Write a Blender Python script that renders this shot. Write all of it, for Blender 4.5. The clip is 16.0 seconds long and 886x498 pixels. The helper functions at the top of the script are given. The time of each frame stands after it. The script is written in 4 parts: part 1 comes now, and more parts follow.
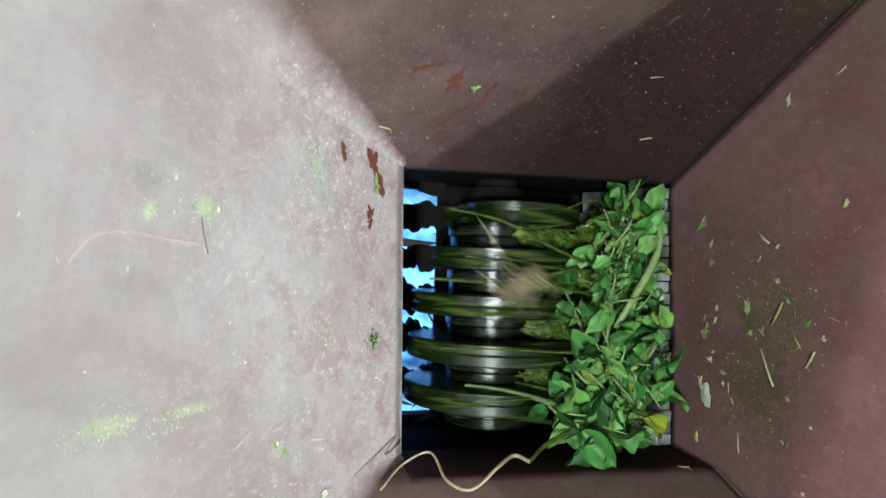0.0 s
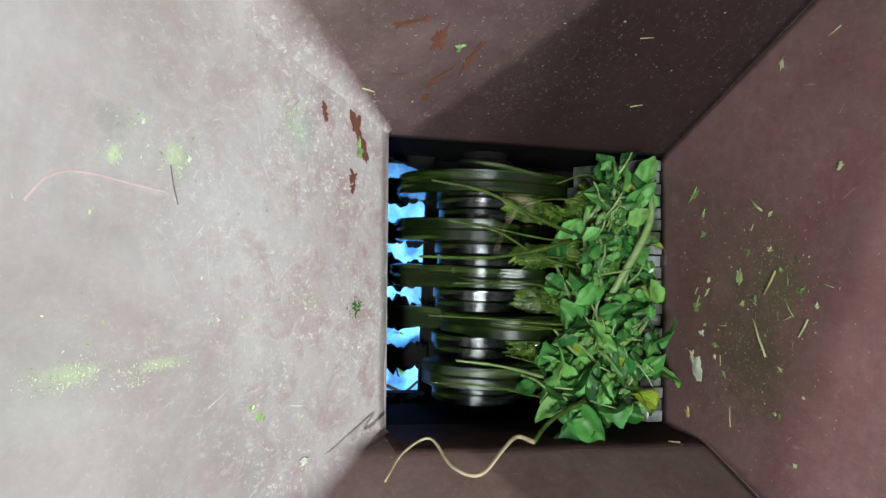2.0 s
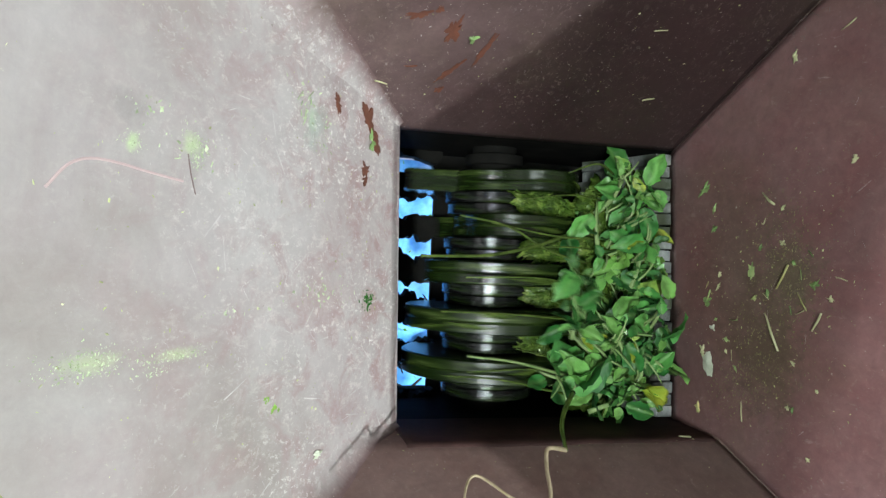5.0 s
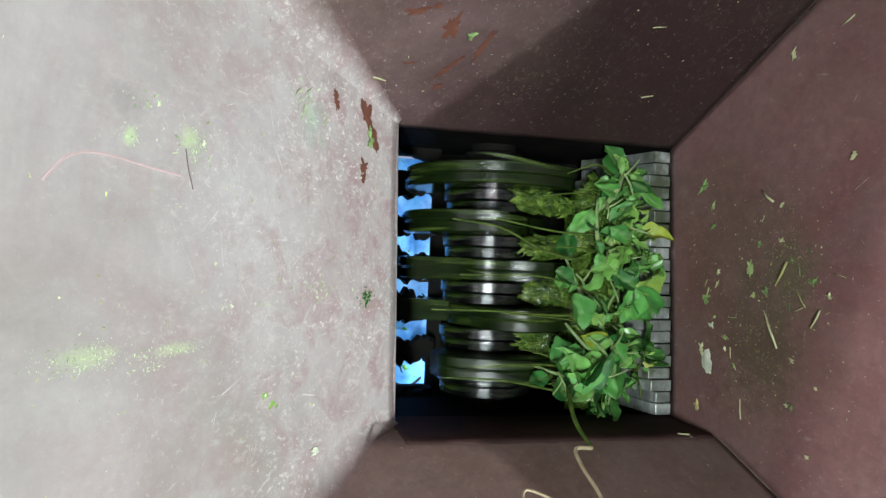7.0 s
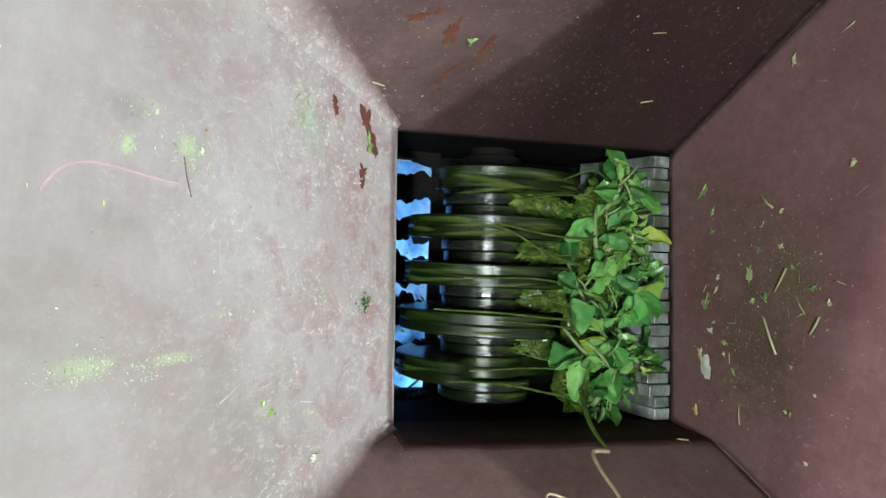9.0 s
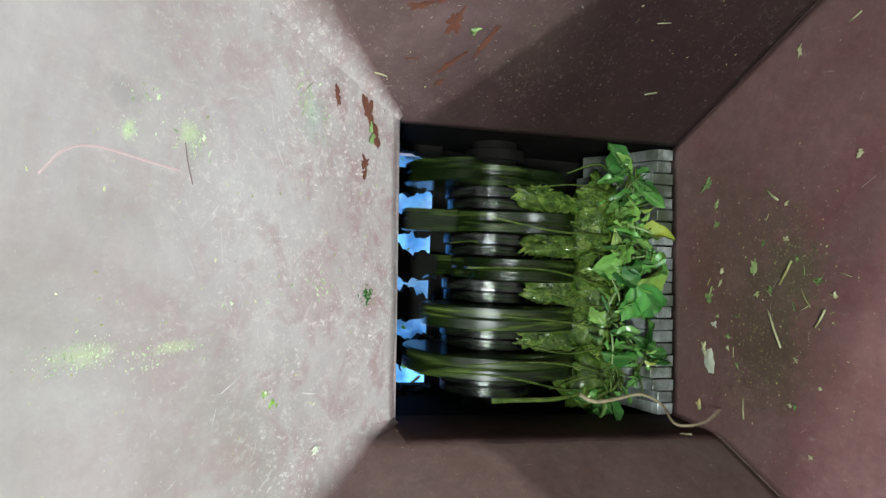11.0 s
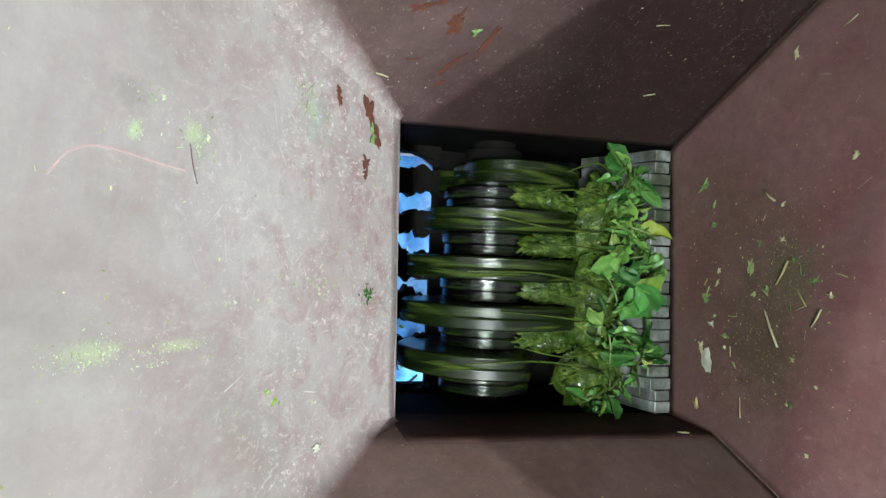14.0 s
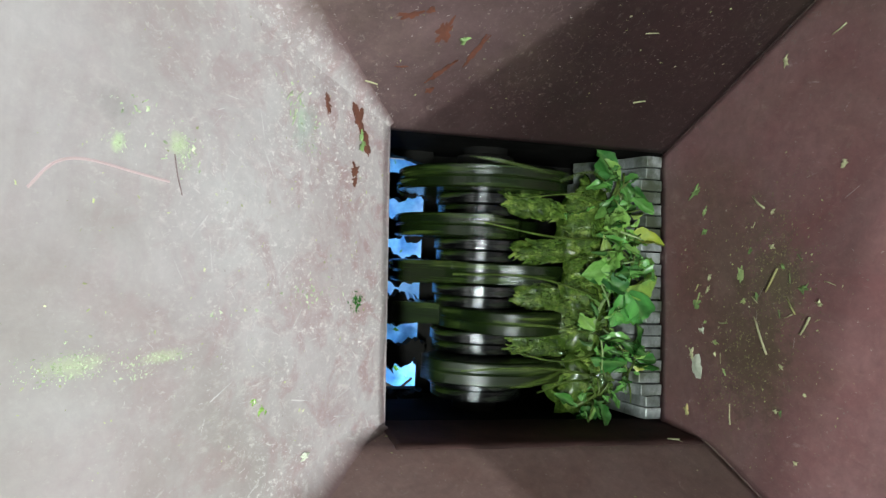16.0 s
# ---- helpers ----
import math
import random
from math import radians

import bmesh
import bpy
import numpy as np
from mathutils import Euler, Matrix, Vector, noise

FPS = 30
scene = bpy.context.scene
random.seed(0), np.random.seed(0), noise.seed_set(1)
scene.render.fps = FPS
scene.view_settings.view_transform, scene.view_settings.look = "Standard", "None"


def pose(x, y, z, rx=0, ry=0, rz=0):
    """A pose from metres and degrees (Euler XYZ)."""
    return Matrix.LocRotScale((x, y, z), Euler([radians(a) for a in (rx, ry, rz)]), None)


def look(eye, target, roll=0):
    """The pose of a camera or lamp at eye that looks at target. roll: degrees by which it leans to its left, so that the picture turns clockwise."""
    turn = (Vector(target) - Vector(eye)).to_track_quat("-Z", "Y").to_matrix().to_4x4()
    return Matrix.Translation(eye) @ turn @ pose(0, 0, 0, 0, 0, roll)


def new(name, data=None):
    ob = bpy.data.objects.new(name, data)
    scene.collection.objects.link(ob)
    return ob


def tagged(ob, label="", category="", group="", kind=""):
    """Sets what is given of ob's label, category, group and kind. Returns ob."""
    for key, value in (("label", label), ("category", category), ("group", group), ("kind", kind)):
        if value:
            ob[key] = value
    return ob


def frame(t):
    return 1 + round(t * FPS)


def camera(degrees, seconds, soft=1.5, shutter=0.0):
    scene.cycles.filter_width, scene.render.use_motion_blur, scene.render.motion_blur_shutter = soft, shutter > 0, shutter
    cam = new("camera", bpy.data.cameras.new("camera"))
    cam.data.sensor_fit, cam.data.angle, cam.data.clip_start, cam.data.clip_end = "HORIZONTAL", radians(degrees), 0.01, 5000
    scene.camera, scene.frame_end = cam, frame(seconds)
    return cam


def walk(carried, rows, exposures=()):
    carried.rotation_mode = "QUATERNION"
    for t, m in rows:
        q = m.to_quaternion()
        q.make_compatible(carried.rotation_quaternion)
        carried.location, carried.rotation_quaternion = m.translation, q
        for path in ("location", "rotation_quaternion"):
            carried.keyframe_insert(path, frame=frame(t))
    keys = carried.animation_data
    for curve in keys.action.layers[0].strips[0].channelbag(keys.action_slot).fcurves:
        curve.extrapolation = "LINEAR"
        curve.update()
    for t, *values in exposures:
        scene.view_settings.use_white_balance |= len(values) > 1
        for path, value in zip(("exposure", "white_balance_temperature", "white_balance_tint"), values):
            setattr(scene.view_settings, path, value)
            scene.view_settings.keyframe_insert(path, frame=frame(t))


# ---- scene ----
cam = camera(64.6, 16.0, soft=1.4, shutter=0.8)
METRES = 0.14
BASE = pose(-0.325, 0.0582, 1.4927, -90.0, -16.684, 2.24)
ROWS = [
    (0.0, 0.0, 0.0, 0.0, 0.0, 0.0, -0.0),
    (0.5, 0.0347, 0.0082, -0.1005, -0.09, -0.08, -0.07),
    (1.0, 0.0147, 0.0639, -0.1224, -0.19, -0.02, -0.06),
    (1.5, 0.0729, 0.104, -0.1691, -0.11, -0.08, -0.08),
    (2.0, 0.0842, 0.1124, -0.2158, -0.18, -0.04, -0.11),
    (2.5, -0.0096, 0.1233, -0.1804, -0.21, -0.06, -0.14),
    (3.0, -0.0202, 0.1221, -0.1805, -0.24, -0.04, -0.14),
    (3.5, -0.0056, 0.1214, -0.1801, -0.12, -0.09, -0.17),
    (4.0, -0.0048, 0.1219, -0.2343, -0.28, -0.12, -0.19),
    (6.5, -0.0054, 0.145, -0.2653, -0.36, -0.13, -0.26),
    (7.0, 0.0025, 0.1328, -0.2788, -0.34, -0.06, -0.25),
    (7.5, -0.0416, 0.1416, -0.2849, -0.42, -0.11, -0.29),
    (8.0, -0.0365, 0.1508, -0.2611, -0.44, -0.1, -0.31),
    (8.5, -0.0413, 0.1515, -0.241, -0.43, -0.11, -0.33),
    (9.0, -0.0046, 0.1454, -0.2379, -0.51, -0.12, -0.35),
    (11.5, -0.0294, 0.1818, -0.3064, -0.54, -0.16, -0.47),
    (12.0, -0.0497, 0.1754, -0.3187, -0.67, -0.16, -0.5),
    (12.5, -0.0467, 0.1549, -0.3106, -0.72, -0.15, -0.46),
    (13.0, -0.0188, 0.1419, -0.2835, -0.79, -0.16, -0.51),
    (13.5, -0.0405, 0.1467, -0.2855, -0.75, -0.2, -0.54),
    (14.0, -0.0499, 0.1467, -0.2851, -0.86, -0.21, -0.57),
    (14.5, -0.0403, 0.1454, -0.2676, -0.85, -0.24, -0.59),
    (15.0, -0.0423, 0.1464, -0.2767, -0.89, -0.23, -0.61),
    (15.5, -0.0368, 0.1485, -0.2505, -0.87, -0.21, -0.57),
    (16.0, 0.0082, 0.1469, -0.2354, -0.98, -0.23, -0.61),
]
walk(cam, [(t, BASE @ pose(METRES * x, METRES * y, METRES * z, 90 + pitch, roll, yaw)) for t, x, y, z, yaw, pitch, roll in ROWS])

# ---- light ----
world = bpy.data.worlds.new("world")
scene.world = world
world.use_nodes = True
sky = world.node_tree.nodes.new("ShaderNodeTexSky")
sky.sky_type, sky.sun_disc, sky.sun_elevation, sky.sun_rotation = "NISHITA", False, radians(35), radians(120)
world.node_tree.links.new(sky.outputs["Color"], world.node_tree.nodes["Background"].inputs["Color"])
world.node_tree.nodes["Background"].inputs["Strength"].default_value = 0.1
scene.view_settings.exposure = 0.0


def lamp(name, kind, m, watts, colour, size):
    data = bpy.data.lights.new(name, kind)
    data.energy, data.color = watts, colour
    if kind == "POINT":
        data.shadow_soft_size = size
    else:
        data.shape, data.size, data.size_y = "RECTANGLE", size[0], size[1]
    ob = new(name, data)
    ob.matrix_world = m
    return ob


BULB = Vector((1.13, -0.45, 2.74))
lamp("bulb_light", "POINT", pose(*BULB), 204, (0.93, 1.0, 1.0), 0.022)
TUBE = Vector((-0.98, -0.35, 3.12))
lamp("tube_light", "AREA", look(TUBE - Vector((0, 0, 0.035)), (0.0, 0.0, 0.8)), 53, (0.90, 1.0, 0.99), (0.5, 0.06))
# added lamp in an unseen doorway, aimed to brighten the tarpaulin
lamp("doorway_light", "AREA", look((2.38, -0.2, 0.75), (0.05, -0.05, 0.0)), 40, (0.93, 0.97, 1.0), (0.7, 0.7)).data.spread = radians(50)
# daylight in the high window of the shed
lamp("window_light", "AREA", look((-2.38, 2.05, 1.52), (0.0, 0.0, 1.0)), 62, (0.95, 0.99, 1.0), (0.5, 0.14))


# ---- materials ----
class Nodes:
    def __init__(self, name):
        self.mat = bpy.data.materials.new(name)
        self.mat.use_nodes = True
        self.t = self.mat.node_tree
        self.b = self.t.nodes["Principled BSDF"]
        self.co = self.t.nodes.new("ShaderNodeTexCoord").outputs["Object"]

    def link(self, a, b):
        self.t.links.new(a, b)

    def noise(self, scale, detail=6, rough=0.6, stretch=(1, 1, 1), distort=0.0):
        m = self.t.nodes.new("ShaderNodeMapping")
        m.inputs["Scale"].default_value = stretch
        self.link(self.co, m.inputs["Vector"])
        n = self.t.nodes.new("ShaderNodeTexNoise")
        n.inputs["Scale"].default_value, n.inputs["Detail"].default_value = scale, detail
        n.inputs["Roughness"].default_value, n.inputs["Distortion"].default_value = rough, distort
        self.link(m.outputs[0], n.inputs["Vector"])
        return n.outputs["Fac"]

    def ramp(self, src, *stops):
        r = self.t.nodes.new("ShaderNodeValToRGB")
        while len(r.color_ramp.elements) < len(stops):
            r.color_ramp.elements.new(0.5)
        for e, (p, c) in zip(r.color_ramp.elements, stops):
            e.position, e.color = p, (*c, 1) if isinstance(c, tuple) else (c, c, c, 1)
        self.link(src, r.inputs[0])
        return r.outputs[0]

    def mix(self, fac, a, b, mode="MIX"):
        m = self.t.nodes.new("ShaderNodeMix")
        m.data_type, m.blend_type = "RGBA", mode
        for sock, v in ((m.inputs[0], fac), (m.inputs[6], a), (m.inputs[7], b)):
            if isinstance(v, (int, float)):
                sock.default_value = v
            elif isinstance(v, tuple):
                sock.default_value = (*v, 1)
            else:
                self.link(v, sock)
        return m.outputs[2]

    def half(self, src):
        m = self.t.nodes.new("ShaderNodeMath")
        m.operation = "MULTIPLY"
        self.link(src, m.inputs[0])
        m.inputs[1].default_value = 0.5
        return m.outputs[0]

    def random(self):
        return self.t.nodes.new("ShaderNodeObjectInfo").outputs["Random"]

    def island(self):
        return self.t.nodes.new("ShaderNodeNewGeometry").outputs["Random Per Island"]

    def bump(self, src, strength=0.3, dist=0.002):
        b = self.t.nodes.new("ShaderNodeBump")
        b.inputs["Strength"].default_value, b.inputs["Distance"].default_value = strength, dist
        self.link(src, b.inputs["Height"])
        self.link(b.outputs[0], self.b.inputs["Normal"])

    def done(self, colour, rough, metal=0.0, spec=None):
        for key, v in (("Base Color", colour), ("Roughness", rough), ("Metallic", metal)):
            s = self.b.inputs[key]
            if isinstance(v, (int, float)):
                s.default_value = v
            elif isinstance(v, tuple):
                s.default_value = (*v, 1)
            else:
                self.link(v, s)
        if spec is not None:
            self.b.inputs["Specular IOR Level"].default_value = spec
        return self.mat


def paint(name, base, dust, wear, rough, scuffed=None, dusty=None, stains_and_shade=(), film_tone=(0.47, 0.455, 0.448), other=None):
    """Maroon machine paint under a film of dried dust and sap, scuffed to grey."""
    n = Nodes(name)
    ground = n.ramp(n.noise(5, 5, 0.55), (0.3, base[0]), (0.7, base[1]))
    film = n.ramp(n.noise(9, 8, 0.65, distort=0.6), (0.28, dust[0]), (0.72, dust[1]))
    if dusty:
        # dust is thickest where the weeds slide in; its fade also paints in shade
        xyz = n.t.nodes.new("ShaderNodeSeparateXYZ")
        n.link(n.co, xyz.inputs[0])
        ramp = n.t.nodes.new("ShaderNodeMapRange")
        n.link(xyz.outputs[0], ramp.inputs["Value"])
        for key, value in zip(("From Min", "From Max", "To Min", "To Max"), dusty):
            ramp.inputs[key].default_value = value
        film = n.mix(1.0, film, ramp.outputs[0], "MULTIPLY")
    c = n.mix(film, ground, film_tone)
    if other:
        # across a bend the paint of one plate runs into that of the next
        base2, dust2, tone2 = other
        c2 = n.mix(n.ramp(n.noise(9, 8, 0.65, distort=0.6), (0.28, dust2[0]), (0.72, dust2[1])), n.ramp(n.noise(5, 5, 0.55), (0.3, base2[0]), (0.7, base2[1])), tone2)
        xyz = n.t.nodes.new("ShaderNodeSeparateXYZ")
        n.link(n.co, xyz.inputs[0])

        def total(start, *terms):
            for axis, k in terms:
                m = n.t.nodes.new("ShaderNodeMath")
                m.operation = "MULTIPLY_ADD"
                n.link(xyz.outputs[axis], m.inputs[0])
                m.inputs[1].default_value = k
                if isinstance(start, float):
                    m.inputs[2].default_value = start
                else:
                    n.link(start, m.inputs[2])
                start = m.outputs[0]
            return start

        share = n.t.nodes.new("ShaderNodeMath")
        share.operation = "DIVIDE"
        n.link(total(0.160 - 0.81 * 0.85, (0, 1.0), (1, 0.031), (2, 0.85)), share.inputs[0])
        n.link(total(0.006 - 0.81 * 0.21, (2, 0.21)), share.inputs[1])
        way = n.t.nodes.new("ShaderNodeMath")
        way.operation = "MULTIPLY_ADD"
        n.link(n.noise(34, 8, 0.75, distort=0.5), way.inputs[0])
        way.inputs[1].default_value = 0.8
        n.link(share.outputs[0], way.inputs[2])
        over = n.ramp(n.half(way.outputs[0]), (0.20, 0.0), (0.56, 1.0))
        c = n.mix(over, c, c2)
        rest = n.ramp(over, (0.0, 1.0), (1.0, 0.05))
    stain = n.ramp(n.noise(3.1, 6, 0.6, (1, 1, 1), 0.3), (0.5, 0.0), (0.68, 0.35))
    c = n.mix(stain, c, (0.13, 0.11, 0.065))
    scuff = n.ramp(n.noise(120, 9, 0.8, (1, 1, 0.35), 0.25), (0.53 if scuffed else 0.60, 0.0), (0.60 if scuffed else 0.68, wear))
    patch = n.ramp(n.noise(7, 4, 0.6), (0.40, 0.15), (0.60, 1.0))
    if scuffed:
        # scuffing grows towards the throat, where the weeds slide
        xyz = n.t.nodes.new("ShaderNodeSeparateXYZ")
        n.link(n.co, xyz.inputs[0])
        ramp = n.t.nodes.new("ShaderNodeMapRange")
        n.link(xyz.outputs[0], ramp.inputs["Value"])
        ramp.inputs["From Min"].default_value, ramp.inputs["From Max"].default_value = scuffed
        patch = n.mix(1.0, patch, ramp.outputs[0], "MULTIPLY")
        mottle = n.ramp(n.noise(26, 7, 0.7, distort=0.8), (0.47, 0.0), (0.62, 0.75))
        mottle = n.mix(1.0, mottle, ramp.outputs[0], "MULTIPLY")
        c = n.mix(n.mix(1.0, mottle, rest, "MULTIPLY") if other else mottle, c, (0.30, 0.19, 0.19))
    if other:
        patch = n.mix(1.0, patch, rest, "MULTIPLY")
    c = n.mix(n.mix(1.0, scuff, patch, "MULTIPLY"), c, (0.62, 0.58, 0.55))
    for place, size, tone, most in stains_and_shade:
        # a patch with a cloudy outline: dried sap stain, smear or painted shade
        move = n.t.nodes.new("ShaderNodeVectorMath")
        move.operation = "SUBTRACT"
        n.link(n.co, move.inputs[0])
        move.inputs[1].default_value = place
        fit = n.t.nodes.new("ShaderNodeVectorMath")
        fit.operation = "DIVIDE"
        n.link(move.outputs[0], fit.inputs[0])
        fit.inputs[1].default_value = size
        far = n.t.nodes.new("ShaderNodeVectorMath")
        far.operation = "LENGTH"
        n.link(fit.outputs[0], far.inputs[0])
        cloud = n.t.nodes.new("ShaderNodeMath")
        cloud.operation = "MULTIPLY_ADD"
        n.link(n.noise(46, 8, 0.75), cloud.inputs[0])
        cloud.inputs[1].default_value = 2.4
        n.link(far.outputs["Value"], cloud.inputs[2])
        c = n.mix(n.ramp(n.half(cloud.outputs[0]), (0.72, most), (1.06, 0.0)), c, tone)
    fleck = n.ramp(n.noise(240, 5, 0.75, (1, 1, 0.6), 0.6), (0.57, 0.0), (0.63, 0.95))
    spots = n.ramp(n.noise(13, 6, 0.7, distort=0.5), (0.44, 0.10), (0.58, 1.0))
    fleck = n.mix(1.0, fleck, spots, "MULTIPLY")
    if scuffed:
        fleck = n.mix(1.0, fleck, ramp.outputs[0], "MULTIPLY")
    if other:
        fleck = n.mix(1.0, fleck, rest, "MULTIPLY")
    c = n.mix(fleck if scuffed else n.half(n.half(fleck)), c, (0.74, 0.72, 0.69) if scuffed else (0.34, 0.28, 0.23))
    c = n.mix(1.0, c, n.ramp(n.noise(75, 9, 0.8, distort=0.4), (0.34, 0.92 if scuffed else 0.80), (0.66, 1.05 if scuffed else 1.14)), "MULTIPLY")
    speck = n.ramp(n.noise(330, 3, 0.6), (0.70, 0.0), (0.74, 0.6))
    c = n.mix(speck, c, (0.5, 0.5, 0.42))
    n.bump(n.noise(160, 6, 0.7), 0.25, 0.0008)
    return n.done(c, rough)


def plain(name, a, b, scale, rough, metal=0.0, bump=0.2, stretch=(1, 1, 1), spec=None):
    n = Nodes(name)
    n.bump(n.noise(scale * 4, 6, 0.7, stretch), bump, 0.001)
    return n.done(n.ramp(n.noise(scale, 7, 0.65, stretch), (0.32, a), (0.68, b)), rough, metal, spec)


def steel(name, green, rough, dark=1.0):
    """Worn tool steel, turned bright, wet and smeared with plant sap in streaks round the axis."""
    n = Nodes(name)
    st = (14, 260, 14)
    m = n.ramp(n.noise(3, 8, 0.7, (8, 190, 8)), (0.3, (0.16 * dark, 0.165 * dark, 0.165 * dark)), (0.7, (0.46 * dark, 0.47 * dark, 0.47 * dark)))
    # the palest stop paints yellow-white highlights into the sap's own green
    sap = n.ramp(n.noise(2.0, 6, 0.65, (6, 60, 6), 0.5), (0.34, (0.006, 0.012, 0.004)), (0.52, (0.013, 0.026, 0.005)), (0.66, (0.058, 0.092, 0.020)), (0.77, (0.42, 0.44, 0.22)))
    where = n.ramp(n.noise(1.5, 5, 0.6, (9, 40, 9)), (0.5 - green * 0.5, 0.0), (0.62 - green * 0.5, 1.0))
    n.bump(n.noise(2, 6, 0.7, st), 0.25, 0.001)
    inv = n.ramp(where, (0.0, 0.95), (1.0, 0.05))
    return n.done(n.mix(where, m, sap), rough, inv)


def leafy(name, lo, hi, old, rough=0.48):
    n = Nodes(name)
    dark = tuple(0.5 * q for q in lo)
    pale = (hi[0] * 1.6, hi[1] * 1.08, hi[2] * 1.15)
    c = n.ramp(n.random(), (0.0, dark), (0.30, lo), (0.62, hi), (0.84, pale), (0.95, pale), (0.985, old))
    vein = n.ramp(n.noise(60, 6, 0.6, (0.3, 1.0, 1)), (0.35, 0.55), (0.7, 1.35))
    xyz = n.t.nodes.new("ShaderNodeSeparateXYZ")
    n.link(n.co, xyz.inputs[0])
    rib = n.t.nodes.new("ShaderNodeMath")
    rib.operation = "ABSOLUTE"
    n.link(xyz.outputs[1], rib.inputs[0])
    c = n.mix(n.ramp(rib.outputs[0], (0.0005, 0.4), (0.0012, 0.0)), c, (0.22, 0.40, 0.12))
    c = n.mix(1.0, c, vein, "MULTIPLY")
    n.bump(n.noise(140, 4, 0.6), 0.35, 0.001)
    n.b.inputs["Subsurface Weight"].default_value = 0.0
    return n.done(c, rough)


def pulp_mat(name, lo, mid, hi, rough=0.22):
    n = Nodes(name)
    c = n.ramp(n.noise(70, 8, 0.7), (0.3, lo), (0.5, mid), (0.72, hi))
    tone = n.ramp(n.island(), (0.0, 0.6), (1.0, 1.35))
    n.bump(n.noise(200, 4, 0.6), 0.5, 0.0015)
    return n.done(n.mix(1.0, c, tone, "MULTIPLY"), rough)


# maroon darkened in the colour for the side plate's shaded end
SHADED_MAROON = ((0.026, 0.0145, 0.0145), (0.044, 0.021, 0.021))
MAROON = ((0.12, 0.040, 0.042), (0.18, 0.062, 0.062))
PAINT_WORN = paint("paint_worn", MAROON, (0.62, 0.97), 0.6, 0.5, (-0.42, -0.20), None, (((-0.342, 0.084, 1.022), (0.008, 0.010, 0.013), (0.50, 0.62, 0.35), 0.75), ((-0.372, 0.078, 1.057), (0.005, 0.007, 0.009), (0.50, 0.64, 0.36), 0.8), ((-0.386, -0.040, 1.077), (0.022, 0.009, 0.026), (0.48, 0.57, 0.33), 0.6), ((-0.345, -0.043, 1.030), (0.022, 0.005, 0.026), (0.50, 0.58, 0.34), 0.5), ((-0.262, 0.124, 0.925), (0.008, 0.016, 0.012), (0.46, 0.58, 0.38), 0.7), ((-0.258, 0.120, 0.925), (0.022, 0.030, 0.03), (0.27, 0.36, 0.30), 0.5), ((-0.372, 0.098, 1.06), (0.016, 0.014, 0.02), (0.25, 0.24, 0.23), 0.5), ((-0.245, -0.015, 0.91), (0.06, 0.05, 0.07), (0.36, 0.26, 0.26), 0.4), ((-0.215, -0.110, 0.875), (0.04, 0.04, 0.05), (0.30, 0.24, 0.24), 0.4), ((-0.235, 0.165, 0.90), (0.05, 0.03, 0.06), (0.26, 0.21, 0.21), 0.55)))
PAINT_BEND = paint("paint_bend", MAROON, (0.62, 0.97), 0.8, 0.55, (-0.42, -0.20), None, (), (0.47, 0.455, 0.448), (SHADED_MAROON, (0.12, 0.62), (0.335, 0.222, 0.218)))
PAINT_SCUFFED_SHADED = paint("paint_scuffed_shaded", SHADED_MAROON, (0.12, 0.62), 0.35, 0.6, None, (-0.26, -0.02, 1.0, 0.0), (), (0.335, 0.222, 0.218))
# the last two patches paint shade on the upright plate near the throat
PAINT = paint("paint_maroon", ((0.142, 0.060, 0.060), (0.195, 0.088, 0.086)), (0.0, 0.14), 0.3, 0.5, None, None, (((0.165, 0.015, 0.955), (0.2, 0.070, 0.050), (0.105, 0.088, 0.052), 0.8), ((0.162, -0.06, 0.935), (0.2, 0.10, 0.055), (0.100, 0.074, 0.046), 0.6), ((0.162, 0.03, 0.90), (0.2, 0.15, 0.085), (0.105, 0.070, 0.050), 0.5), ((0.160, -0.055, 0.915), (0.2, 0.085, 0.070), (0.085, 0.055, 0.040), 0.45), ((0.158, -0.02, 0.85), (0.2, 0.16, 0.06), (0.11, 0.05, 0.045), 0.3)))
PAINT_BROWN = paint("paint_brown", ((0.115, 0.060, 0.050), (0.170, 0.090, 0.077)), (0.05, 0.34), 0.4, 0.6, None, None, (), (0.36, 0.29, 0.27))
PRIMER = plain("red_oxide_primer", (0.085, 0.030, 0.019), (0.16, 0.054, 0.030), 60, 0.7)
BLADE_STEEL = steel("blade_steel", 0.74, 0.22, 0.6)
RING_STEEL = steel("ring_steel", 0.08, 0.16, 0.24)
n = Nodes("comb_steel")
c = n.ramp(n.noise(60, 8, 0.7, (1, 0.4, 1)), (0.3, (0.12, 0.13, 0.12)), (0.55, (0.32, 0.345, 0.33)), (0.75, (0.66, 0.69, 0.67)))
c = n.mix(1.0, c, n.ramp(n.random(), (0.0, 0.45), (1.0, 1.25)), "MULTIPLY")
c = n.mix(n.ramp(n.noise(25, 6, 0.6), (0.46, 0.0), (0.62, 0.85)), c, (0.06, 0.075, 0.035))
n.bump(n.noise(180, 6, 0.7, (1, 0.3, 1)), 0.3, 0.001)
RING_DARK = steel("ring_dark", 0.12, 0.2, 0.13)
# dark copy of the blade steel, with shade in its colour
BLADE_SHADED = steel("blade_shaded", 0.95, 0.3, 0.35)
COMB_STEEL = n.done(c, 0.38, 0.3)
DARK_STEEL = plain("dark_steel", (0.034, 0.020, 0.018), (0.064, 0.034, 0.031), 30, 0.75, spec=0.1)
STRIP_STEEL = plain("strip_steel", (0.10, 0.13, 0.11), (0.28, 0.32, 0.28), 50, 0.5, 0.3)
